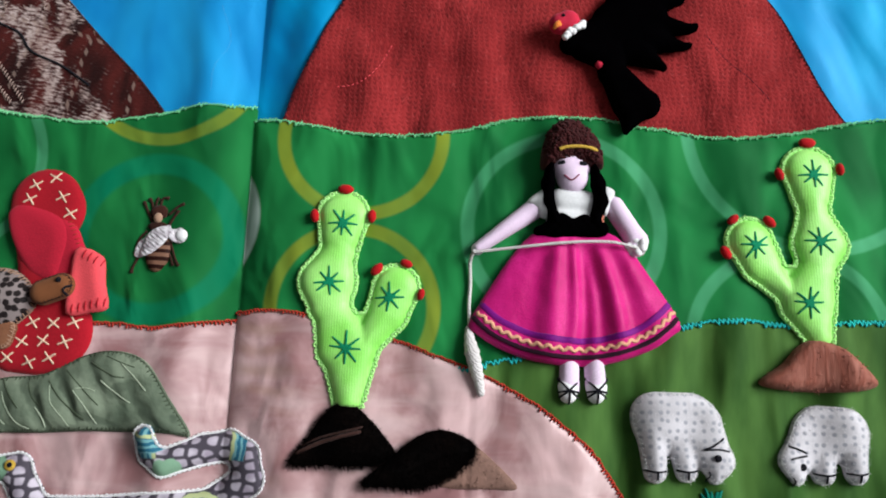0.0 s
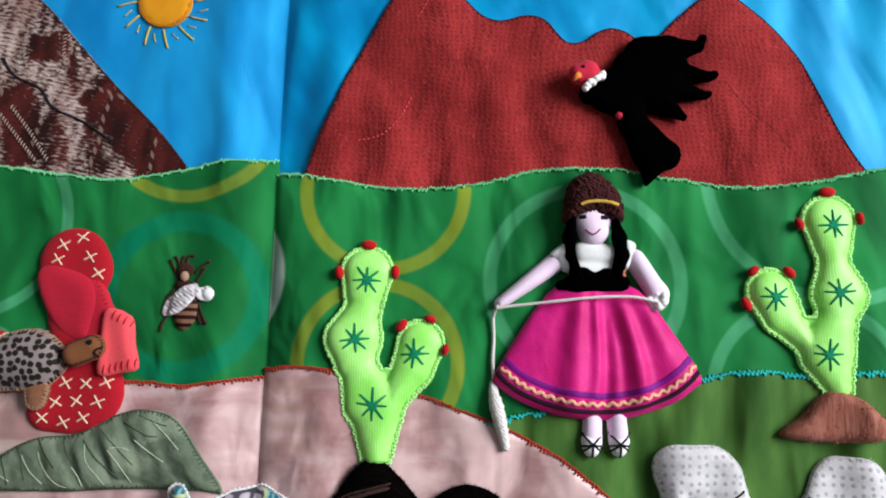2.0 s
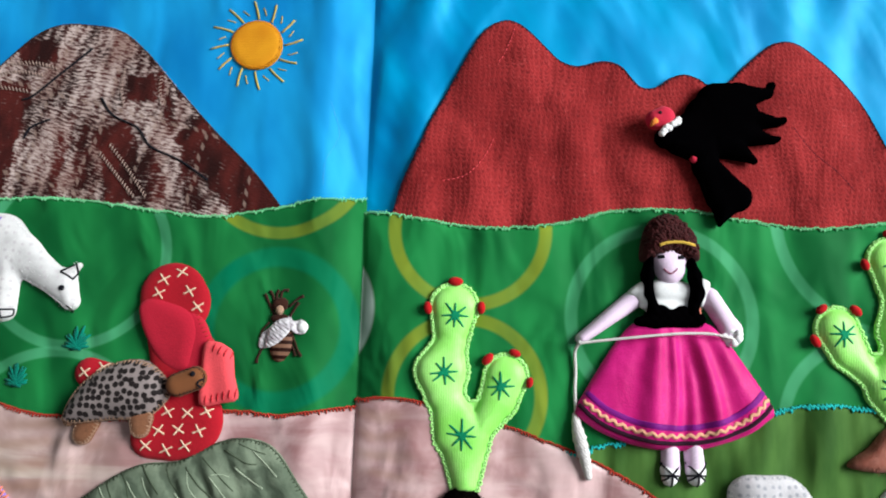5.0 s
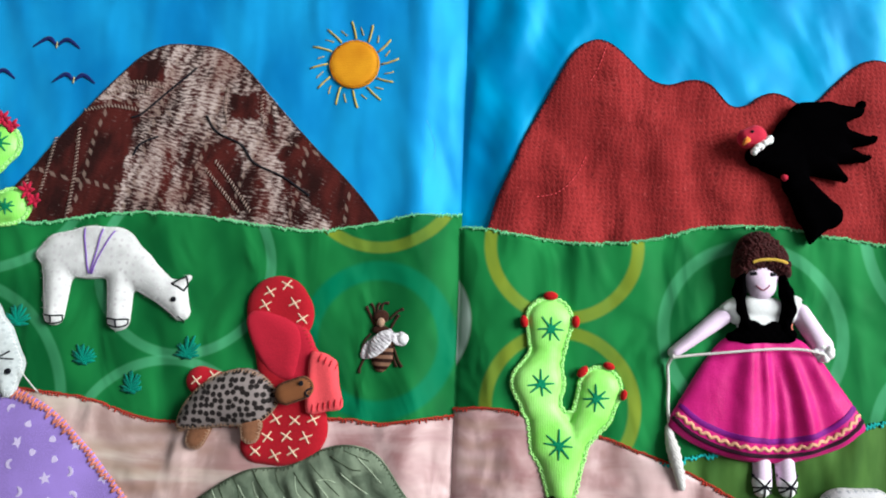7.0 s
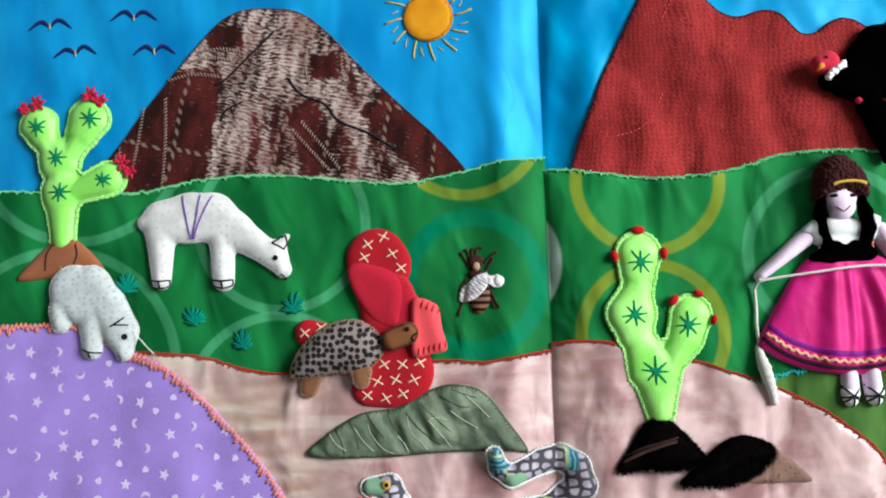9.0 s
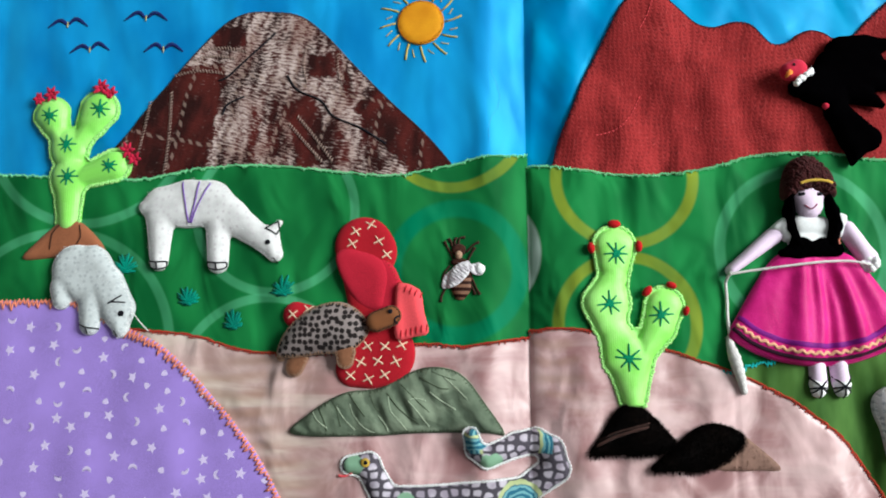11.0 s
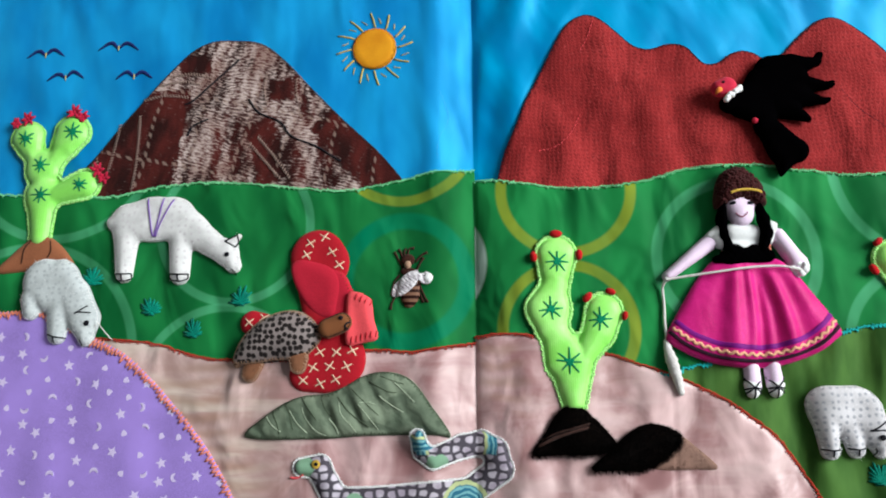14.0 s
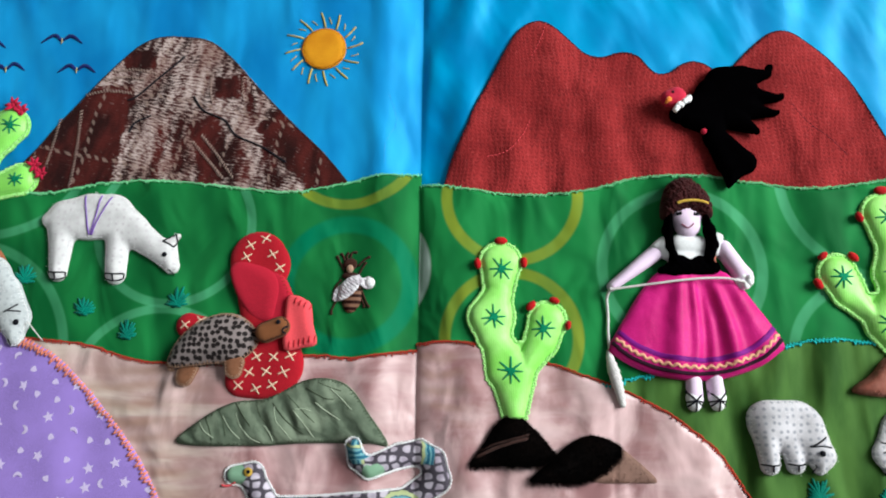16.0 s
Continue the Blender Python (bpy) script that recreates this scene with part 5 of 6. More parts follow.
def hoof(x0, y0, x1, y1):
    """Thread bands that mark a cloven foot."""
    mx, my = (x0 + x1) / 2, (y0 + y1) / 2
    return [[(x0, y0), (mx, my - 0.8), (x1, y1)], [(mx, my - 0.8), (mx + 0.2, my - 5.0)]]


def llama():
    caps = [(-268.6, -38.0, 15.4, -250.0, -36.0, 17.4), (-250.0, -36.0, 17.4, -236.0, -36.0, 17.6), (-232.0, -36.0, 16.0, -218.0, -46.0, 12.6), (-218.0, -46.0, 12.2, -191.1, -64.6, 8.4), (-189.9, -63.3, 9.4, -184.0, -74.2, 6.0), (-188.0, -58.5, 4.0, -180.8, -51.0, 1.8), (-270.6, -48.9, 10.4, -269.6, -79.8, 6.6), (-226.9, -50.3, 9.4, -225.8, -80.8, 7.6), (-282.4, -38.5, 4.9, -274.3, -36.8, 8.1)]
    pad = Pad(lobes(caps, 4.0), 6.0, 11.0, 0.9, 2.3)
    g = pad.build(1.2)
    ob = thing("llama", g.centre(), "white woolly felt llama with a violet thread girth", "llama")
    body = part("body", g, M_LLAMA, ob)
    part("edge_stitching", overcast(pad, 3.0, 1.1, 0.18, inset=0.9), M_WHITE_THREAD, ob, kind="stuff")
    part("wool", fuzz(pad, 420, 2.0, 0.12, 71, (0, 0)), M_WHITE_THREAD, ob, kind="stuff")
    part("eye", dot(pad, -187.7, -66.5, 1.9), M_BLACK_THREAD, body, "black stitched eye")
    part("mouth", threads(pad, [[(-184.5, -77.5), (-182.6, -79.0), (-181.5, -81.5)]], 0.5), M_BLACK_THREAD, body)
    part("ear_outline", threads(pad, [[(-190.5, -56.0), (-186, -53.0), (-181.0, -50.8)], [(-181.0, -50.8), (-181.2, -56), (-182.5, -60.5)], [(-190.5, -56.0), (-186.0, -58.0), (-182.5, -60.5)]], 0.7), M_BLACK_THREAD, body)
    for a in ((-276.2, -79.3, -263.2, -79.6), (-232.8, -80.2, -218.6, -80.6)):
        rim = [(a[0], a[1]), (a[0] + 1.0, a[1] - 4.0), ((a[0] + a[2]) / 2, a[1] - 5.9), (a[2] - 1.0, a[3] - 4.0), (a[2], a[3])]
        part("hoof_stitching", threads(pad, hoof(*a) + [rim], 0.65), M_BLACK_THREAD, body, "black hoof stitches")
    for a in ([(-253.6, -20.5), (-250.5, -36), (-247.5, -51.1)], [(-241.0, -20.5), (-243.0, -36), (-246.5, -51.2)], [(-232.6, -21.7), (-240.5, -38), (-245.5, -51.2)]):
        part("girth_thread", threads(pad, [a], 0.55, 0.35), M_VIOLET_THREAD, ob, "violet girth thread")


llama()


def sheep(caps, level, mat, label, eye, lashes, hooves, nose, seed):
    pad = Pad(lobes(caps, 4.0), 6.6, 10.5, 0.9, level)
    g = pad.build(1.2)
    ob = thing("sheep", g.centre(), label, "sheep", "stuffed sheep")
    body = part("body", g, mat, ob)
    part("edge_stitching", overcast(pad, 2.8, 1.2, 0.22, inset=0.6, seed=seed), M_WHITE_THREAD, ob, kind="stuff")
    part("wool", fuzz(pad, 420, 2.0, 0.12, seed, (0, 0)), M_WHITE_THREAD, ob, kind="stuff")
    part("eye", dot(pad, *eye), M_BLACK_THREAD, body, "black stitched eye")
    part("eyelash", threads(pad, lashes, 0.58), M_BLACK_THREAD, body)
    part("mouth", threads(pad, [nose], 0.45), M_BLACK_THREAD, body)
    for h in hooves:
        part("hoof_stitching", threads(pad, hoof(*h), 0.62), M_BLACK_THREAD, body, "black hoof stitches")


sheep([(-330.3, -85.0, 18.6, -324.2, -87.2, 21.6), (-341.1, -98.5, 8.1, -339.7, -107.7, 7.0), (-317.8, -103.1, 10.1, -317.4, -125.9, 7.4), (-307.9, -95.5, 13.5, -297.5, -113.5, 11.8), (-297.5, -115.4, 11.4, -294.5, -129.2, 6.0)], 3.7, M_GREY_FLEECE,
      "pale grey fleece sheep grazing on the lilac hill edge", (-292.3, -117.8, 2.2), [[(-302, -110.5), (-297, -107.5), (-293, -104.5)], [(-301, -109.5), (-296, -109.5), (-290, -109.8)]], [(-325, -125, -310.5, -128.5)], [(-297.5, -130), (-296, -132.5), (-296.5, -134.5)], 41)
sheep([(245.7, -183.4, 14.8, 262.8, -184.2, 15.8), (241.1, -180.2, 9.4, 243.4, -212.6, 6.3), (258.3, -192.1, 9.0, 260.8, -212.0, 6.0), (267.9, -188.7, 13.8, 277.7, -205.3, 9.3), (277.6, -206.8, 9.2, 276.4, -214.5, 3.8)], 3.8, M_DOTTED,
      "white fleece sheep with grey dots grazing on olive meadow", (276.3, -203.8, 2.1), [[(269, -199.5), (274, -197.3), (280, -193.0)], [(270, -199.5), (277, -199.0), (283.5, -200.0)]], [(237, -211.5, 250, -211.5), (254.8, -211, 267, -211)], [(272, -211), (273, -213.5), (271, -217)], 42)
sheep([(337.8, -187.9, 14.8, 349.0, -187.6, 14.0), (332.8, -192.7, 13.8, 321.9, -203.8, 9.3), (321.8, -205.4, 8.8, 322.6, -212.9, 4.4), (337.3, -195.7, 8.2, 337.8, -210.9, 6.0), (353.6, -189.0, 9.2, 355.1, -209.7, 6.3)], 3.8, M_DOTTED,
      "white fleece sheep with grey dots facing its grazing mate", (324.0, -207.0, 2.1), [[(327, -199.5), (322, -197.5), (317, -196)], [(327, -201.0), (321, -202.0), (317, -203.0)]], [(331.8, -210.5, 344, -210.5), (349, -209.5, 361, -209)], [(318.5, -213), (320, -215), (319, -218)], 43)

tether = LILAC_P.lay(catmull([(-284.5, -117.0), (-281.0, -121.5), (-277.5, -126.0), (-273.5, -130.5)], 5, closed=False), 1.0)
tether[:, 2] += np.linspace(5.0, 0.0, len(tether))
single("yarn_end", Geo().tube(tether, 0.42, 6), M_YARN, "short white yarn end beside the grazing sheep", "yarn")


def red_cactus():
    caps = [(-118.4, -69.0, 21.2, -115.6, -73.6, 21.2), (-118.9, -77.3, 18.0, -110.0, -124.1, 15.5), (-113.5, -145.5, 22.0, -103.0, -146.5, 22.5), (-124.0, -157.0, 13.0, -112.0, -157.0, 14.0), (-166.6, -118.8, 9.4, -149.0, -125.1, 11.0), (-149.0, -125.1, 10.0, -120, -130, 12)]
    pad = Pad(lobes(caps, 4.0), 4.5, 12.0, 1.0, 2.8)
    g = pad.build(1.4)
    ob = thing("red_cactus", g.centre(), "red felt cactus with cream cross stitches and folded flaps", "cactus")
    body = part("body", g, M_RED_FELT, ob)
    marks = [(-123.8, -59.0), (-113.0, -54.0), (-126.3, -68.0), (-107.0, -66.0), (-101.2, -76.0), (-113.9, -141.2), (-101.6, -141.5), (-89.6, -140.4), (-118.8, -152.5), (-106.4, -151.6), (-93.7, -151.9), (-125.9, -161.8), (-113.2, -164.0), (-101.6, -161.2), (-168.1, -118.7), (-157.1, -115.2)]
    rg = np.random.default_rng(12)
    for x, y in marks:
        t, rows = rg.uniform(-0.3, 0.3), []
        for k in (0.7, 2.4):
            dx, dy = 4.0 * math.cos(k + t), 4.0 * math.sin(k + t)
            rows.append((x - dx, y - dy, 0.5, x + dx, y + dy, 0.45))
        gm = Pad(lobes(rows, 0.3), 0.6, 0.7, 0.2, 0.0, ground=pad.z).build(0.42)
        part("cross_stitch", gm, M_CREAM_THREAD, body, "cream cross stitch")
    strip = Pad(outline([(-116, -79), (-105, -78), (-96, -85), (-91, -95), (-86, -101), (-88, -112), (-96, -119), (-108, -120), (-114, -104)], 4), 2.2, 6.0, 1.0, 5.6)
    part("folded_strip", strip.build(1.3), M_RED_FLAP, ob, "bright red felt fold running into the cuff")
    flap = Pad(outline([(-138, -76), (-136.5, -86), (-131.5, -97), (-125.5, -106), (-119, -113), (-110, -117), (-103, -115), (-100.5, -104), (-99, -93), (-101, -84), (-108, -77), (-119, -73), (-131, -71)], 4), 2.6, 9.0, 1.2, 6.0, lambda x, y: 0.7 * np.sin((x * 0.8 + y * 0.3) / 6.5))
    fl = part("folded_flap", flap.build(1.2), M_RED_FLAP, ob, "plain crimson felt tongue folded over")
    gs = Geo()
    for i in range(8):
        x, y = -99.0 + 1.4 * i, -80.5 - 2.6 * i
        stitch(gs, (x, y), (x - 2.6, y - 1.2), strip.lay, 0.34, 0.2)
    part("flap_stitching", gs, M_RED_THREAD, fl)
    cuff = Pad(outline([(-93.5, -99.0), (-86.0, -97.6), (-80.5, -100.0), (-76.0, -104.0), (-74.0, -118.0), (-70.8, -132.0), (-81.0, -135.0), (-94.0, -136.3), (-94.5, -118.0)], 3), 2.4, 5.0, 1.4, 9.5, lambda x, y: 0.7 * np.sin((x + 0.2 * y) / 3.4))
    cf = part("cuff", cuff.build(1.3), M_CORAL, ob, "bright coral felt cuff with red stitches")
    rows = [((-90 + 3.6 * i, -136 + 0.9 * i), (-89.6 + 3.6 * i, -130.5 + 0.9 * i)) for i in range(6)]
    rows += [((-86.0 + 3.6 * i, -98.6 - 1.7 * i), (-87.6 + 3.6 * i, -104.0 - 1.4 * i)) for i in range(4)]
    for p, q in rows:
        gs = Geo()
        stitch(gs, p, q, cuff.lay, 0.4, 0.25)
        part("stitch", gs, M_RED_FELT, cf)


red_cactus()


M_FOOT = cloth("light_tan_felt", (0.19, 0.080, 0.042), spread=0.25, blotch=150)


def turtle():
    shell = Pad(outline([(-182, -147), (-177.5, -133), (-167, -120.5), (-155, -113), (-142, -109.5), (-130, -111.5), (-121, -117.5), (-115, -126.5), (-116, -134), (-124, -143), (-133, -147.5), (-148, -147.5), (-164, -149.5), (-176, -150.5)], 5), 14.0, 19.0, 1.0, 3.2)
    g = shell.build(1.2)
    ob = thing("turtle", g.centre(), "stuffed turtle with leopard print shell and tan felt head", "turtle")
    sh = part("shell", g, M_SHELL, ob)
    part("shell_piping", overcast(shell, 2.6, 1.6, 0.36, inset=1.0), M_BEE_PALE, sh, kind="stuff")
    head = Pad(lobes([(-110.0, -124.6, 7.4, -99.6, -120.5, 7.4)], 2.0), 5.5, 7.0, 1.0, 12.5)
    hd = part("head", head.build(0.9), M_TAN, ob, "tan felt head")
    part("head_stitching", overcast(head, 2.2, 1.0, 0.25, inset=0.6), M_BROWN_THREAD, hd, kind="stuff")
    part("eye", dot(head, -99.5, -117.8, 1.7), M_BLACK_THREAD, hd, "black bead eye")
    part("mouth", threads(head, [[(-92.8, -120.5), (-95.5, -122.0), (-96.5, -124.0), (-94.8, -126)]], 0.75), M_BLACK_THREAD, hd)
    for caps in ([(-166.5, -149.0, 7.4, -169.0, -156.5, 6.4)], [(-132.0, -146.0, 7.4, -132.0, -151.5, 6.0)], [(-172, -143, 5.0, -179, -149, 3.0)]):
        foot = Pad(lobes(caps, 2.0), 3.5, 6.0, 1.0, 8.2 if caps[0][0] > -140 else 3.4)
        name = "foot" if caps[0][1] < -142 else "tail"
        ft = part(name, foot.build(0.9), M_FOOT, ob, "tan felt with looped cream stitches")
        part("loop_stitching", overcast(foot, 2.2, 1.6, 0.34, inset=0.4), M_BEE_PALE, ft, kind="stuff")
    ob.location.x += 2.6 * MM


turtle()


def bee():
    # a body of close satin stitches, two wings and six legs on the green voile
    cx, cy = -48.0, -97.5
    z0 = float(GREEN_L.z(np.array([cx]), np.array([cy]))[0])
    ob = thing("bee", (cx, cy, z0), "embroidered bee with brown stripes and white wings", "bee")
    ab = Pad(lobes([(-47.0, -88.5, 7.0, -48.0, -99.0, 7.2), (-48.0, -99.0, 6.6, -48.6, -104.0, 4.8)], 2.0), 3.6, 8.0, 0.5, 0.0, lambda x, y: 0.35 * np.sin(y * 3.4), ground=GREEN_L.z)
    part("abdomen", ab.build(0.8), M_BEE_STRIPE, ob, "brown and beige striped abdomen")
    g = Geo().ball((-49.6, -76.5, z0 + 2.4), (2.7, 3.2, 2.2), rings=8, lump=0.04).ball((-49.8, -73.0, z0 + 1.0), (5.2, 4.6, 1.7), 1, lump=0.14).ball((-49.5, -81.5, z0 + 1.2), (6.0, 3.2, 2.0), 1)
    part("head", g, [M_BEE_PALE, M_BEE], ob)
    over = Pad(lobes([(-46.8, -90.5, 9.6, -49.0, -101.0, 9.2)], 2.0), 3.6, 8.0, 0.5, 0.0, ground=GREEN_L.z)
    for pts in ([(-42.5, -80.5), (-49.5, -82.5), (-55, -87), (-60.5, -92), (-61.5, -100), (-53, -99.5), (-46.0, -94.5), (-41.5, -88)], [(-44.5, -82.5), (-39, -83), (-35, -82), (-31, -86), (-33.5, -91), (-40, -90)]):
        wing = Pad(outline(pts, 4), 0.7, 2.0, 0.6, 0.2, lambda x, y: 0.35 * np.sin((x + 1.6 * y) * 1.7), ground=over.z)
        part("wing", wing.build(0.6), M_WING, ob, "white satin-stitched wing")
    part("wing_tip", Geo().ball((-34.3, -86.8, z0 + 3.2), (3.6, 3.6, 2.0), lump=0.05), M_WHITE_THREAD, ob, "round white padded wing tip")
    for pts in ([(-53, -80), (-57, -72), (-60, -66)], [(-53, -75), (-55, -67), (-57, -64)], [(-50, -71), (-49, -64), (-45, -63.5)], [(-44, -74), (-39, -69), (-35, -67)], [(-44, -82), (-41, -76), (-38, -71)], [(-52, -72), (-52.5, -66), (-51, -63.5)],
                [(-42, -89), (-37, -101), (-34.5, -105)], [(-43, -95), (-40, -100), (-38, -105)], [(-58, -97), (-62, -106), (-62.5, -110)], [(-56, -84), (-60, -89), (-61, -94)]):
        p = GREEN_L.lay(resample(catmull(pts, 5, closed=False), 1.2), 0.45)
        part("leg", Geo().tube(p, np.interp(np.linspace(0, 1, len(p)), [0, 0.7, 1], [0.8, 0.75, 1.1]), 6), M_BROWN_THREAD, ob)


def bee_stripes():
    m, nt, sh = material("striped_bee_thread")
    wave = node(nt, "ShaderNodeTexWave", Vector=place_of(nt), Scale=0.314 / 0.0046, Distortion=0.6, Detail=1.0)
    wave.bands_direction = "Y"
    nt.links.new(mix(nt, ramp(nt, wave.outputs["Fac"], 0.35, 0.65), (0.022, 0.006, 0.004), (0.20, 0.10, 0.065)), sh.inputs["Base Color"])
    sh.inputs["Roughness"].default_value = 0.6
    return m


M_BEE_STRIPE = bee_stripes()
M_WING = ribbed("white_wing_thread", (0.42, 0.37, 0.41), (0.80, 0.77, 0.80), 0.0022, "DIAGONAL", depth=0.0004, blotch=260.0)
bee()


def snake():
    caps = [(-125.4, -223.0, 7.0, -112.5, -222.6, 9.2), (-112.4, -224.9, 9.0, -102.0, -242.1, 9.6), (-101.9, -246.0, 9.6, -72.0, -245.6, 9.6), (-72.0, -245.6, 9.6, -4.8, -240.0, 10.0), (-4.8, -240.0, 10.0, 16.2, -224.5, 10.0), (16.2, -224.5, 10.0, 13.0, -212.0, 9.6), (13.0, -212.0, 9.6, 3.0, -206.6, 9.2), (3.0, -206.6, 9.2, -10.3, -209.0, 8.8), (-10.3, -209.0, 8.8, -30.3, -217.0, 7.8), (-30.3, -217.0, 7.8, -39.0, -212.0, 7.0), (-39.0, -212.0, 7.0, -41.6, -202.0, 6.0)]
    pad = Pad(lobes(caps, 1.5), 5.0, 8.0, 1.0, 3.4, flange=1.6, ground=lambda x, y: base(x, y) + 5.5 * np.clip((y + 214) / 11, 0, 1) * np.clip((-30 - x) / 6, 0, 1))
    g = pad.build(1.2)
    ob = thing("snake", g.centre(), "stuffed snake in reptile print cotton with white edging", "snake")
    body = part("body", g, M_SNAKE, ob)
    part("edge_stitching", edge_scallop(pad, 2.5, 0.46, 77, 1.0), M_WHITE_THREAD, ob, "white chain stitched edging", kind="stuff")
    ring = Geo().ball((-114.2, -220.8, float(pad.z(np.array([-114.2]), np.array([-220.8]))[0]) + 0.3), (3.2, 3.2, 1.4))
    eye = part("eye", ring, M_GOLD_THREAD, body, "golden button eye")
    part("pupil", dot(pad, -113.8, -220.6, 1.5, 1.4), M_BLACK_THREAD, eye)
    part("tongue", threads(pad, [[(-124, -228), (-129, -230.5), (-133.5, -230)]], 0.8), M_CORAL, body, "coral thread tongue")


snake()


def condor():
    caps = [(225.5, 57.5, 16.6, 238.0, 59.5, 20.0), (230.0, 69.5, 12.6, 245.0, 72.5, 10.2), (245.0, 72.5, 9.5, 264.8, 76.0, 3.2), (264.8, 76.0, 2.9, 266.8, 81.0, 2.9), (241.3, 59.0, 10.6, 269.6, 56.0, 3.0), (269.6, 56.0, 2.7, 273.4, 57.2, 2.7), (237.0, 49.5, 11.5, 266.5, 43.8, 2.5), (266.5, 43.8, 2.2, 269.8, 44.6, 1.9), (233.7, 41.7, 11.2, 253.8, 29.0, 2.0), (196.0, 43.2, 6.8, 219.9, 50.4, 15.8), (203.0, 38.5, 6.0, 219.0, 36.0, 10.0), (221.8, 26.5, 8.4, 233.4, 7.0, 13.2), (235.5, 5.0, 12.4, 241.5, 4.5, 9.5), (234.5, 3.3, 12.5, 229.8, -13.4, 1.8), (222, 40, 10, 221, 24, 8)]
    pad = Pad(lobes(caps, 1.5), 7.0, 9.0, 1.2, 6.5)
    g = pad.build(1.2)
    # stuffing that carries the body clear of the knitted cloth
    g.ball((222, 46, float(base(222, 46)) + 5.0), (13, 13, 5.2))
    ob = thing("condor", g.centre(), "black felt condor with red head and white collar", "bird")
    part("body", g, M_BLACK, ob)
    head = Pad(lobes([(188.6, 53.7, 6.6, 193.4, 54.9, 7.8)], 2.0), 6.0, 6.5, 1.0, 12.0)
    hd = part("head", head.build(0.9), M_CONDOR_RED, ob, "crimson felt head")
    part("beak", Geo().tube([(187.5, 51.5, 18.0), (185.5, 49.8, 18.6), (184.0, 47.5, 17.8)], [2.2, 1.6, 0.7], 8), M_BEAK, hd, "orange thread beak")
    part("eye", dot(head, 190.0, 56.5, 1.1), M_BLACK_THREAD, hd)
    col = Geo()
    rg = np.random.default_rng(9)
    for i in range(13):
        t = i / 12
        c = np.array([191.0 + 11.5 * t, 43.6 + 8.6 * t, 17.0])
        col.ball(c + rg.uniform(-0.7, 0.7, 3), (2.3, 2.3, 2.1), rings=6, sides=8, lump=0.12, seed=i)
    part("collar", col, M_WHITE_THREAD, ob, "fluffy white collar")
    part("foot", Geo().ball((213.6, 28.4, 10.5), (2.9, 2.7, 2.2), lump=0.06), M_CONDOR_RED, ob, "crimson felt foot")


M_BEAK = cloth("orange_thread", (0.72, 0.20, 0.035), grain=2500, spread=0.15)
M_CONDOR_RED = cloth("crimson_condor_felt", (0.50, 0.020, 0.050), spread=0.12)
condor()


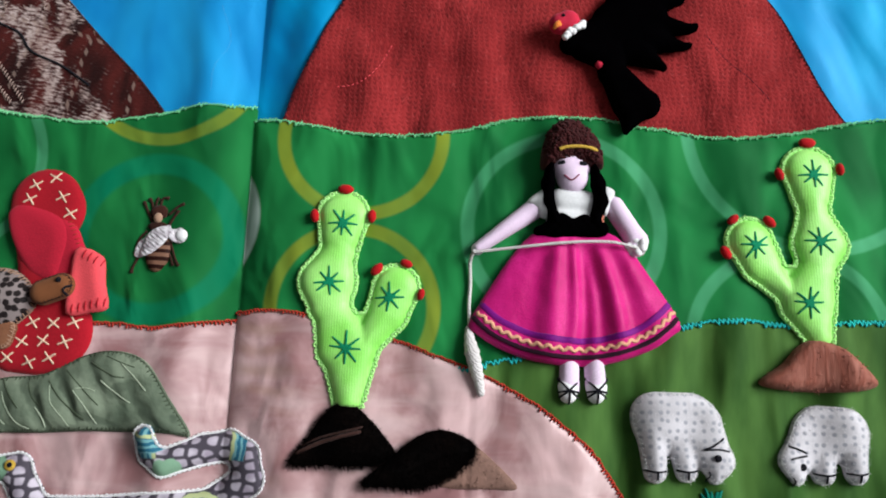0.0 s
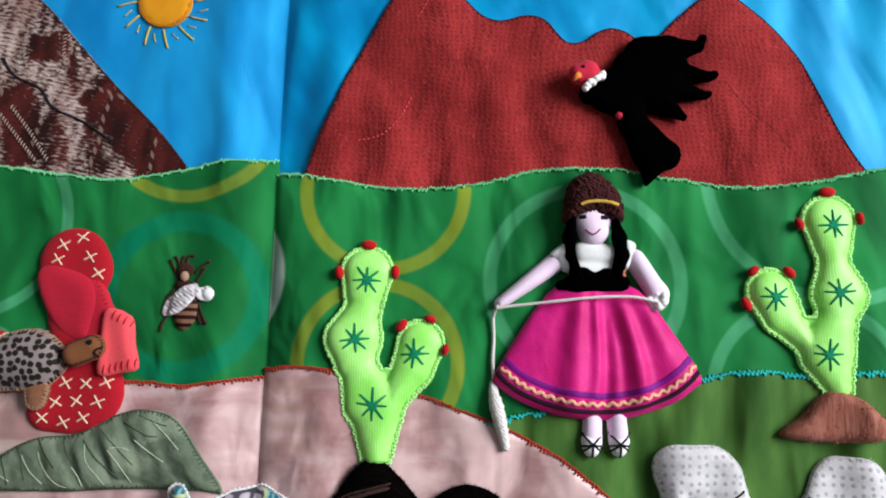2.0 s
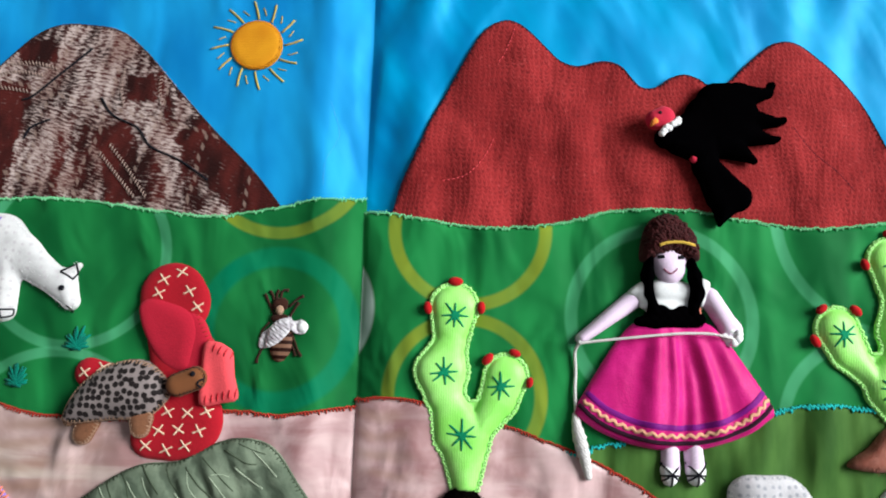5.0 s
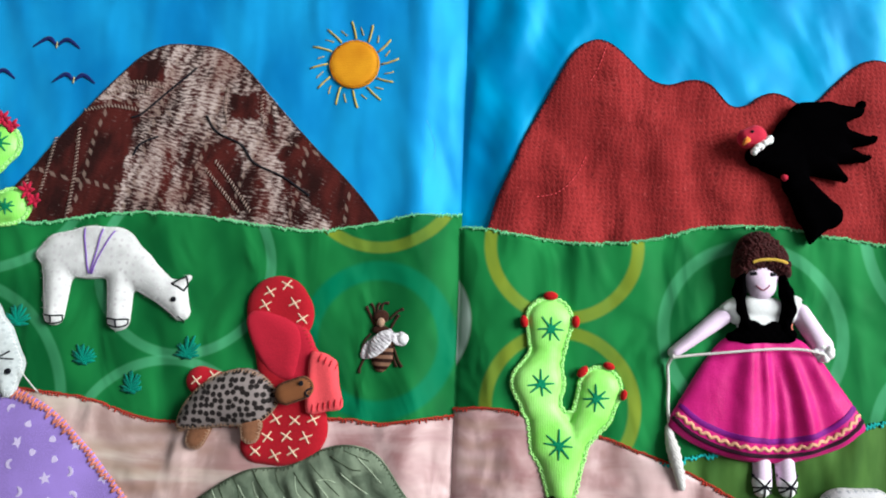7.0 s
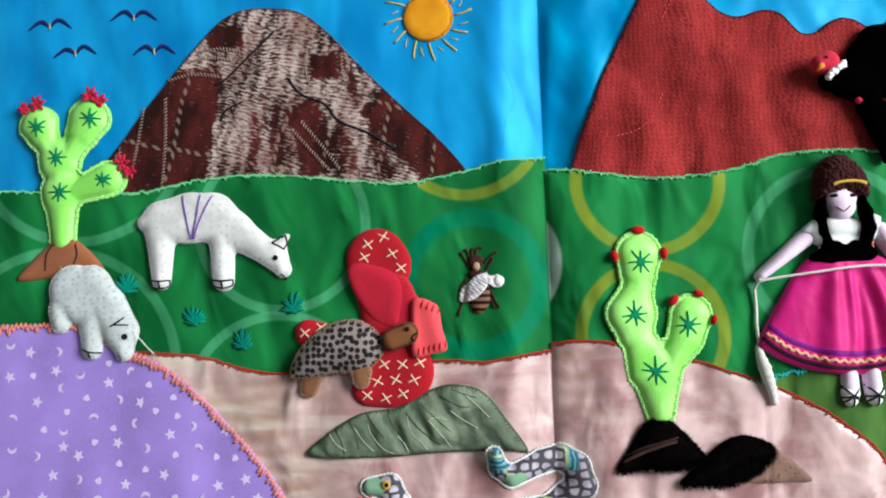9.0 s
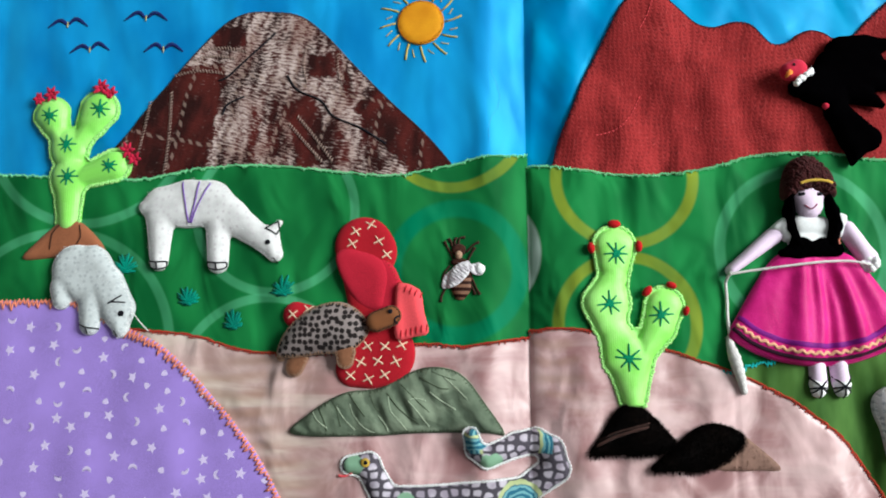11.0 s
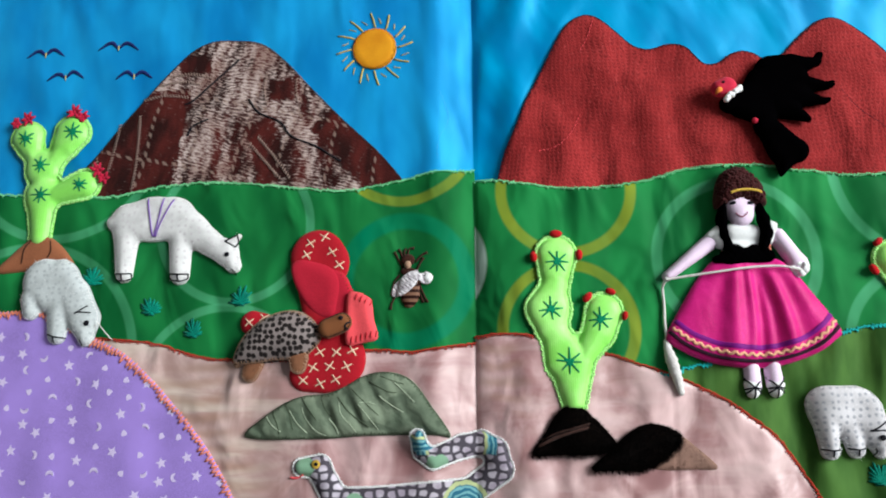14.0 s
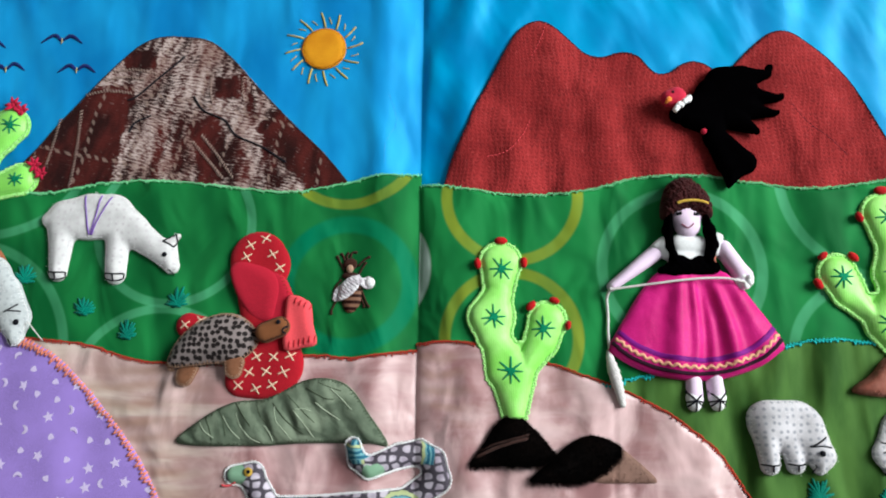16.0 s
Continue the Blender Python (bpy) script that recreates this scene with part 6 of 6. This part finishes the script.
# ---- spinning doll: one plain mesh ----
def doll():
    g = Geo()
    mats = [M_SKIN, M_BLACK, M_CAP, M_CREAM, M_SKIRT, M_MAROON, M_PLUM, M_GOLD_THREAD, M_WHITE_THREAD, M_BLACK_THREAD, M_PINK_THREAD, M_YELLOW_RIBBON, M_MOUTH]
    SKIN, HAIR, CAP, CREAM, SKIRT, DARK, PLUM, GOLD, WHITE, BLACK, LIP, RICKRACK, MOUTH = range(13)
    # legs and sandals
    for caps in ([(196.0, -148.7, 5.6, 195.6, -168.0, 5.9)], [(209.6, -148.2, 5.6, 210.9, -167.5, 5.9)]):
        Pad(lobes(caps), 6.0, 6.0, 0.8, 3.4).build(1.0, g, SKIN)
    for x, y in ((195.0, -168.6), (211.0, -168.2)):
        shoe = Pad(lobes([(x, y + 0.5, 6.2, x - 0.2, y - 3.2, 5.0)]), 5.2, 6.0, 0.8, 4.4)
        shoe.build(1.0, g, WHITE)
        for p in ([(x - 6.2, y + 5.2), (x, y - 1), (x + 5.5, y - 5)], [(x + 6.2, y + 5.2), (x, y - 1), (x - 5.5, y - 5)], [(x - 6.6, y + 5.8), (x, y + 4.5), (x + 6.6, y + 5.8)], [(x, y - 1), (x, y - 8.4)], [(x - 6, y - 2), (x, y - 1), (x + 6, y - 2)]):
            g.tube(shoe.lay(resample(np.array(p, float), 1.2), 0.25), 0.62, 5, BLACK)
    # skirt with gathered folds and hem ribbons
    wx, wy = 200.0, -40.0

    # crests of the gathered folds: angle from the waist, half width and height
    CRESTS = [(-0.42, 0.11, 1.6, 30), (-0.21, 0.085, 4.6, 30), (-0.055, 0.05, 3.6, 25), (0.085, 0.045, 2.8, 50), (0.245, 0.075, 4.8, 30), (0.45, 0.09, 1.8, 40)]

    def folds(x, y):
        a = np.arctan2(x - wx, wy - y)
        d = np.hypot(x - wx, y - wy)
        a = a + 0.03 * np.sin(d / 19.0 + 4 * a)
        z = -1.4 + 0.25 * np.sin(a * 23 + 0.7 + d / 30)
        for at, w, h, start in CRESTS:
            z = z + h * np.exp(-((a - at - 0.02 * np.sin(d / 27.0 + 9 * at)) / w) ** 2) * np.clip((d - start) / 25, 0, 1)
        return z * np.clip((d - 22) / 40, 0.25, 1)

    skirt = Pad(outline([(176, -77.5), (198, -76.0), (219.5, -77.1), (232, -88), (241.9, -101.5), (252, -117), (259.4, -131.0), (254, -137), (240.8, -146.0), (218.2, -153.8), (195.7, -155.8), (173.1, -153.2), (153.7, -146.4), (141, -138.5), (136.8, -134.0), (143, -122), (150.7, -109.2), (162, -92)], 5), 6.5, 12.0, 1.4, 4.2, folds)
    skirt.build(1.2, g, SKIRT)
    hem = catmull([(259.4, -131.0), (253, -137.2), (240.8, -146.0), (218.2, -153.8), (195.7, -155.8), (173.1, -153.2), (153.7, -146.4), (143, -139.8), (136.8, -134.0)], 6, closed=False)
    hem = resample(hem, 1.4)
    up = path_normals(hem)
    up *= np.sign((np.array([wx, wy]) - hem) @ np.array([0, 1.0]))[:, None] * np.sign((up * (np.array([wx, wy]) - hem)).sum(1))[:, None]

    def hem_line(gap, wave=0.0, turns=8.5):
        """A line that keeps a gap from the hem and runs out to the side edges."""
        p = hem + up * gap
        ends = [p[0] + (p[0] - p[3]) / 3 * k for k in range(10, 0, -1)], [p[-1] + (p[-1] - p[-4]) / 3 * k for k in range(1, 11)]
        p = np.vstack([ends[0], p, ends[1]])
        q = path_normals(p) * (wave * np.sin(np.arange(len(p)) * 1.4 * 2 * math.pi / turns))[:, None]
        return p[skirt.sdf(p[:, 0], p[:, 1]) < -0.5] + q[skirt.sdf(p[:, 0], p[:, 1]) < -0.5]

    g.tube(skirt.lay(hem_line(5.0), 0.0), 1.6, 6, DARK, 0.35)
    g.tube(skirt.lay(hem_line(13.8), -0.1), 2.0, 8, PLUM, 0.22)
    g.tube(skirt.lay(hem_line(8.9, 0.95, 6.5), 0.15), 1.15, 6, RICKRACK, 0.5)
    # blouse, bodice and sleeves
    Pad(lobes([(190.5, -57.2, 7.0, 205.6, -58.0, 7.0), (188.8, -69.4, 6.7, 207.2, -68.8, 6.7)], 3), 5.0, 6.0, 1.0, 4.0).build(1.0, g, CREAM)
    for pts in ([(184, -52), (178, -52.5), (170, -59.5), (175, -64), (179, -69), (185, -68)], [(213, -50), (217, -49), (222, -52), (220.5, -58), (217, -67), (213, -64)]):
        Pad(outline(pts, 4), 4.5, 6.0, 1.2, 7.0, lambda x, y: 0.5 * np.sin(x * 0.9 - y * 0.5)).build(0.9, g, CREAM)
    for caps in ([(173.0, -64.2, 6.0, 141.2, -88.8, 3.6)], [(222.0, -60.4, 6.0, 235.2, -81.0, 6.4), (235.2, -81.0, 6.4, 231.5, -89.5, 4.2)]):
        Pad(lobes(caps, 3), 6.5, 6.0, 1.0, 4.0).build(1.0, g, SKIN)
    bod = Pad(lobes([(185.2, -75.0, 5.2, 190.5, -72.0, 5.0), (189.5, -72.0, 4.6, 196.5, -74.5, 4.0), (196.5, -74.5, 4.0, 204.5, -72.0, 4.8), (204.5, -72.0, 4.8, 213.0, -75.3, 5.2), (187, -77, 4.5, 209, -76.5, 4.5), (177, -77.5, 3.0, 187, -77, 5.0)], 3), 4.5, 4.5, 1.0, 8.5, lambda x, y: 0.5 * np.sin(x * 1.1) * np.sin(y * 0.9))
    bod.build(0.9, g, HAIR)
    for p in ([(188, -70), (191, -70.5), (194, -70)], [(214.5, -72), (213.8, -70), (214.5, -68)]):
        g.tube(np.column_stack([catmull(p, 4, closed=False), np.full(9, 12.0)]), 0.6, 6, LIP)
    # lump of fleece in the hand
    rg = np.random.default_rng(15)
    for i in range(14):
        g.ball(np.array([233.5, -86.5, 11.0]) + rg.uniform(-1, 1, 3) * (4.2, 5.0, 2.0), (2.8, 2.8, 2.2), WHITE, 6, 8, 0.12, i)
    # head, hair and cap
    head = Pad(lobes([(196.8, -43.0, 10.0, 196.2, -37.5, 12.6)]), 7.5, 12.0, 1.0, 7.0)
    head.build(1.0, g, SKIN)
    for i, caps in enumerate(([(183.6, -36.0, 2.6, 182.4, -48.0, 3.4), (182.4, -48.0, 3.6, 182.0, -59.0, 3.4), (182.0, -59.0, 3.4, 186.4, -71.5, 4.0)], [(209.4, -37.0, 2.4, 212.2, -48.0, 3.8), (212.2, -48.0, 3.9, 213.8, -59.0, 3.9), (213.8, -59.0, 3.9, 210.0, -71.5, 4.2)])):
        lock = Pad(lobes(caps), 6.5, 6.0, 1.0, 8.5, lambda x, y: 0.8 * np.sin(y / 1.6 + np.abs(x - (182.5 if x.mean() < 195 else 209)) * 0.8))
        lock.build(0.9, g, HAIR)
    for x in (189.4, 202.2):
        g.tube(head.lay(catmull([(x - 1.9, -37.2), (x, -37.2), (x + 1.9, -36.9)], 4, closed=False), 0.2), 1.2, 6, BLACK, 0.6)
    cap = Pad(outline([(177.8, -38.5), (178.6, -26), (183, -14.5), (190.5, -9.2), (199.5, -9.4), (208.5, -16.5), (214, -28), (215.2, -37.5), (209.5, -39.0), (203, -36.8), (195, -35.4), (188, -36.8), (182.5, -39.5)], 4), 10.5, 14.0, 1.2, 8.0, lambda x, y: 0.5 * np.sin(x * 2.3) * np.sin(y * 2.1))
    cap.build(1.0, g, CAP)
    for i in range(560):
        a, b = rg.uniform(0, 2 * math.pi), math.sqrt(rg.uniform(0, 1))
        x, y = 196 + 19.0 * b * math.cos(a), -24.8 + 15.0 * b * math.sin(a)
        if cap.sdf(np.array([x]), np.array([y]))[0] > -0.5:
            continue
        z = float(cap.z(np.array([x]), np.array([y]))[0])
        g.ball((x, y, z), (1.2, 1.2, 0.9), CAP, 4, 6, 0.15, i)
    band = catmull([(187.5, -30.6), (191, -29.2), (196.5, -28.4), (203.0, -28.5), (210.0, -30.0)], 5, closed=False)
    g.tube(cap.lay(band, 0.9), 1.05, 6, GOLD, 0.8)
    # simple smile
    g.tube(head.lay(catmull([(191.0, -44.6), (195.4, -47.6), (199.8, -44.2)], 5, closed=False), 0.1), 0.5, 5, MOUTH)
    single("doll", g, mats, "rag doll in a magenta skirt holding yarn", "doll")


M_MOUTH = cloth("rose_thread", (0.22, 0.035, 0.075), grain=2500, spread=0.1)
M_YELLOW_RIBBON = cloth("peach_rickrack", (0.74, 0.38, 0.24), grain=2500, spread=0.12)
doll()


def spinning():
    yarn = catmull([(138.5, -92.3), (150, -90.5), (171.9, -87.9), (188, -86.0), (204.7, -84.5), (221.1, -84.6), (235, -87.4)], 6, closed=False)
    z = np.interp(yarn[:, 0], [138, 150, 172, 185, 221, 235], [11.5, 11.0, 13.8, 15.2, 15.0, 13.0])
    ob = thing("hand_spindle", (141, -150, float(base(141, -150)) + 2.5), "white hand spindle hanging on a wool yarn", "spindle")
    part("yarn", Geo().tube(np.column_stack([yarn, z]), 0.9, 7), M_YARN, ob, "white wool yarn across the skirt")
    drop = catmull([(139.5, -91.0), (137.2, -97), (137.7, -110), (137.2, -122), (137.9, -136.0)], 6, closed=False)
    z = np.interp(-drop[:, 1], [91, 97, 110, 136], [11.5, 5.5, 4.2, 5.5])
    part("yarn", Geo().tube(np.column_stack([drop, z]), 1.1, 7), M_YARN, ob, "white wool yarn hanging down")
    p = catmull([(137.1, -135.0), (138.5, -145), (141.0, -155.1), (143.6, -165), (145.5, -174.0)], 6, closed=False)
    r = np.interp(np.linspace(0, 1, len(p)), [0, 0.12, 0.35, 0.62, 1.0], [1.3, 2.6, 4.3, 3.8, 2.0])
    r = r * (1 + 0.10 * np.sin(np.arange(len(p)) * 2.3))
    zz = np.array([float(base(a, b)) for a, b in p]) + 2.8 + r
    part("spindle_body", Geo().tube(np.column_stack([p, zz]), r, 10), M_YARN, ob, "spindle wound with white yarn")


spinning()
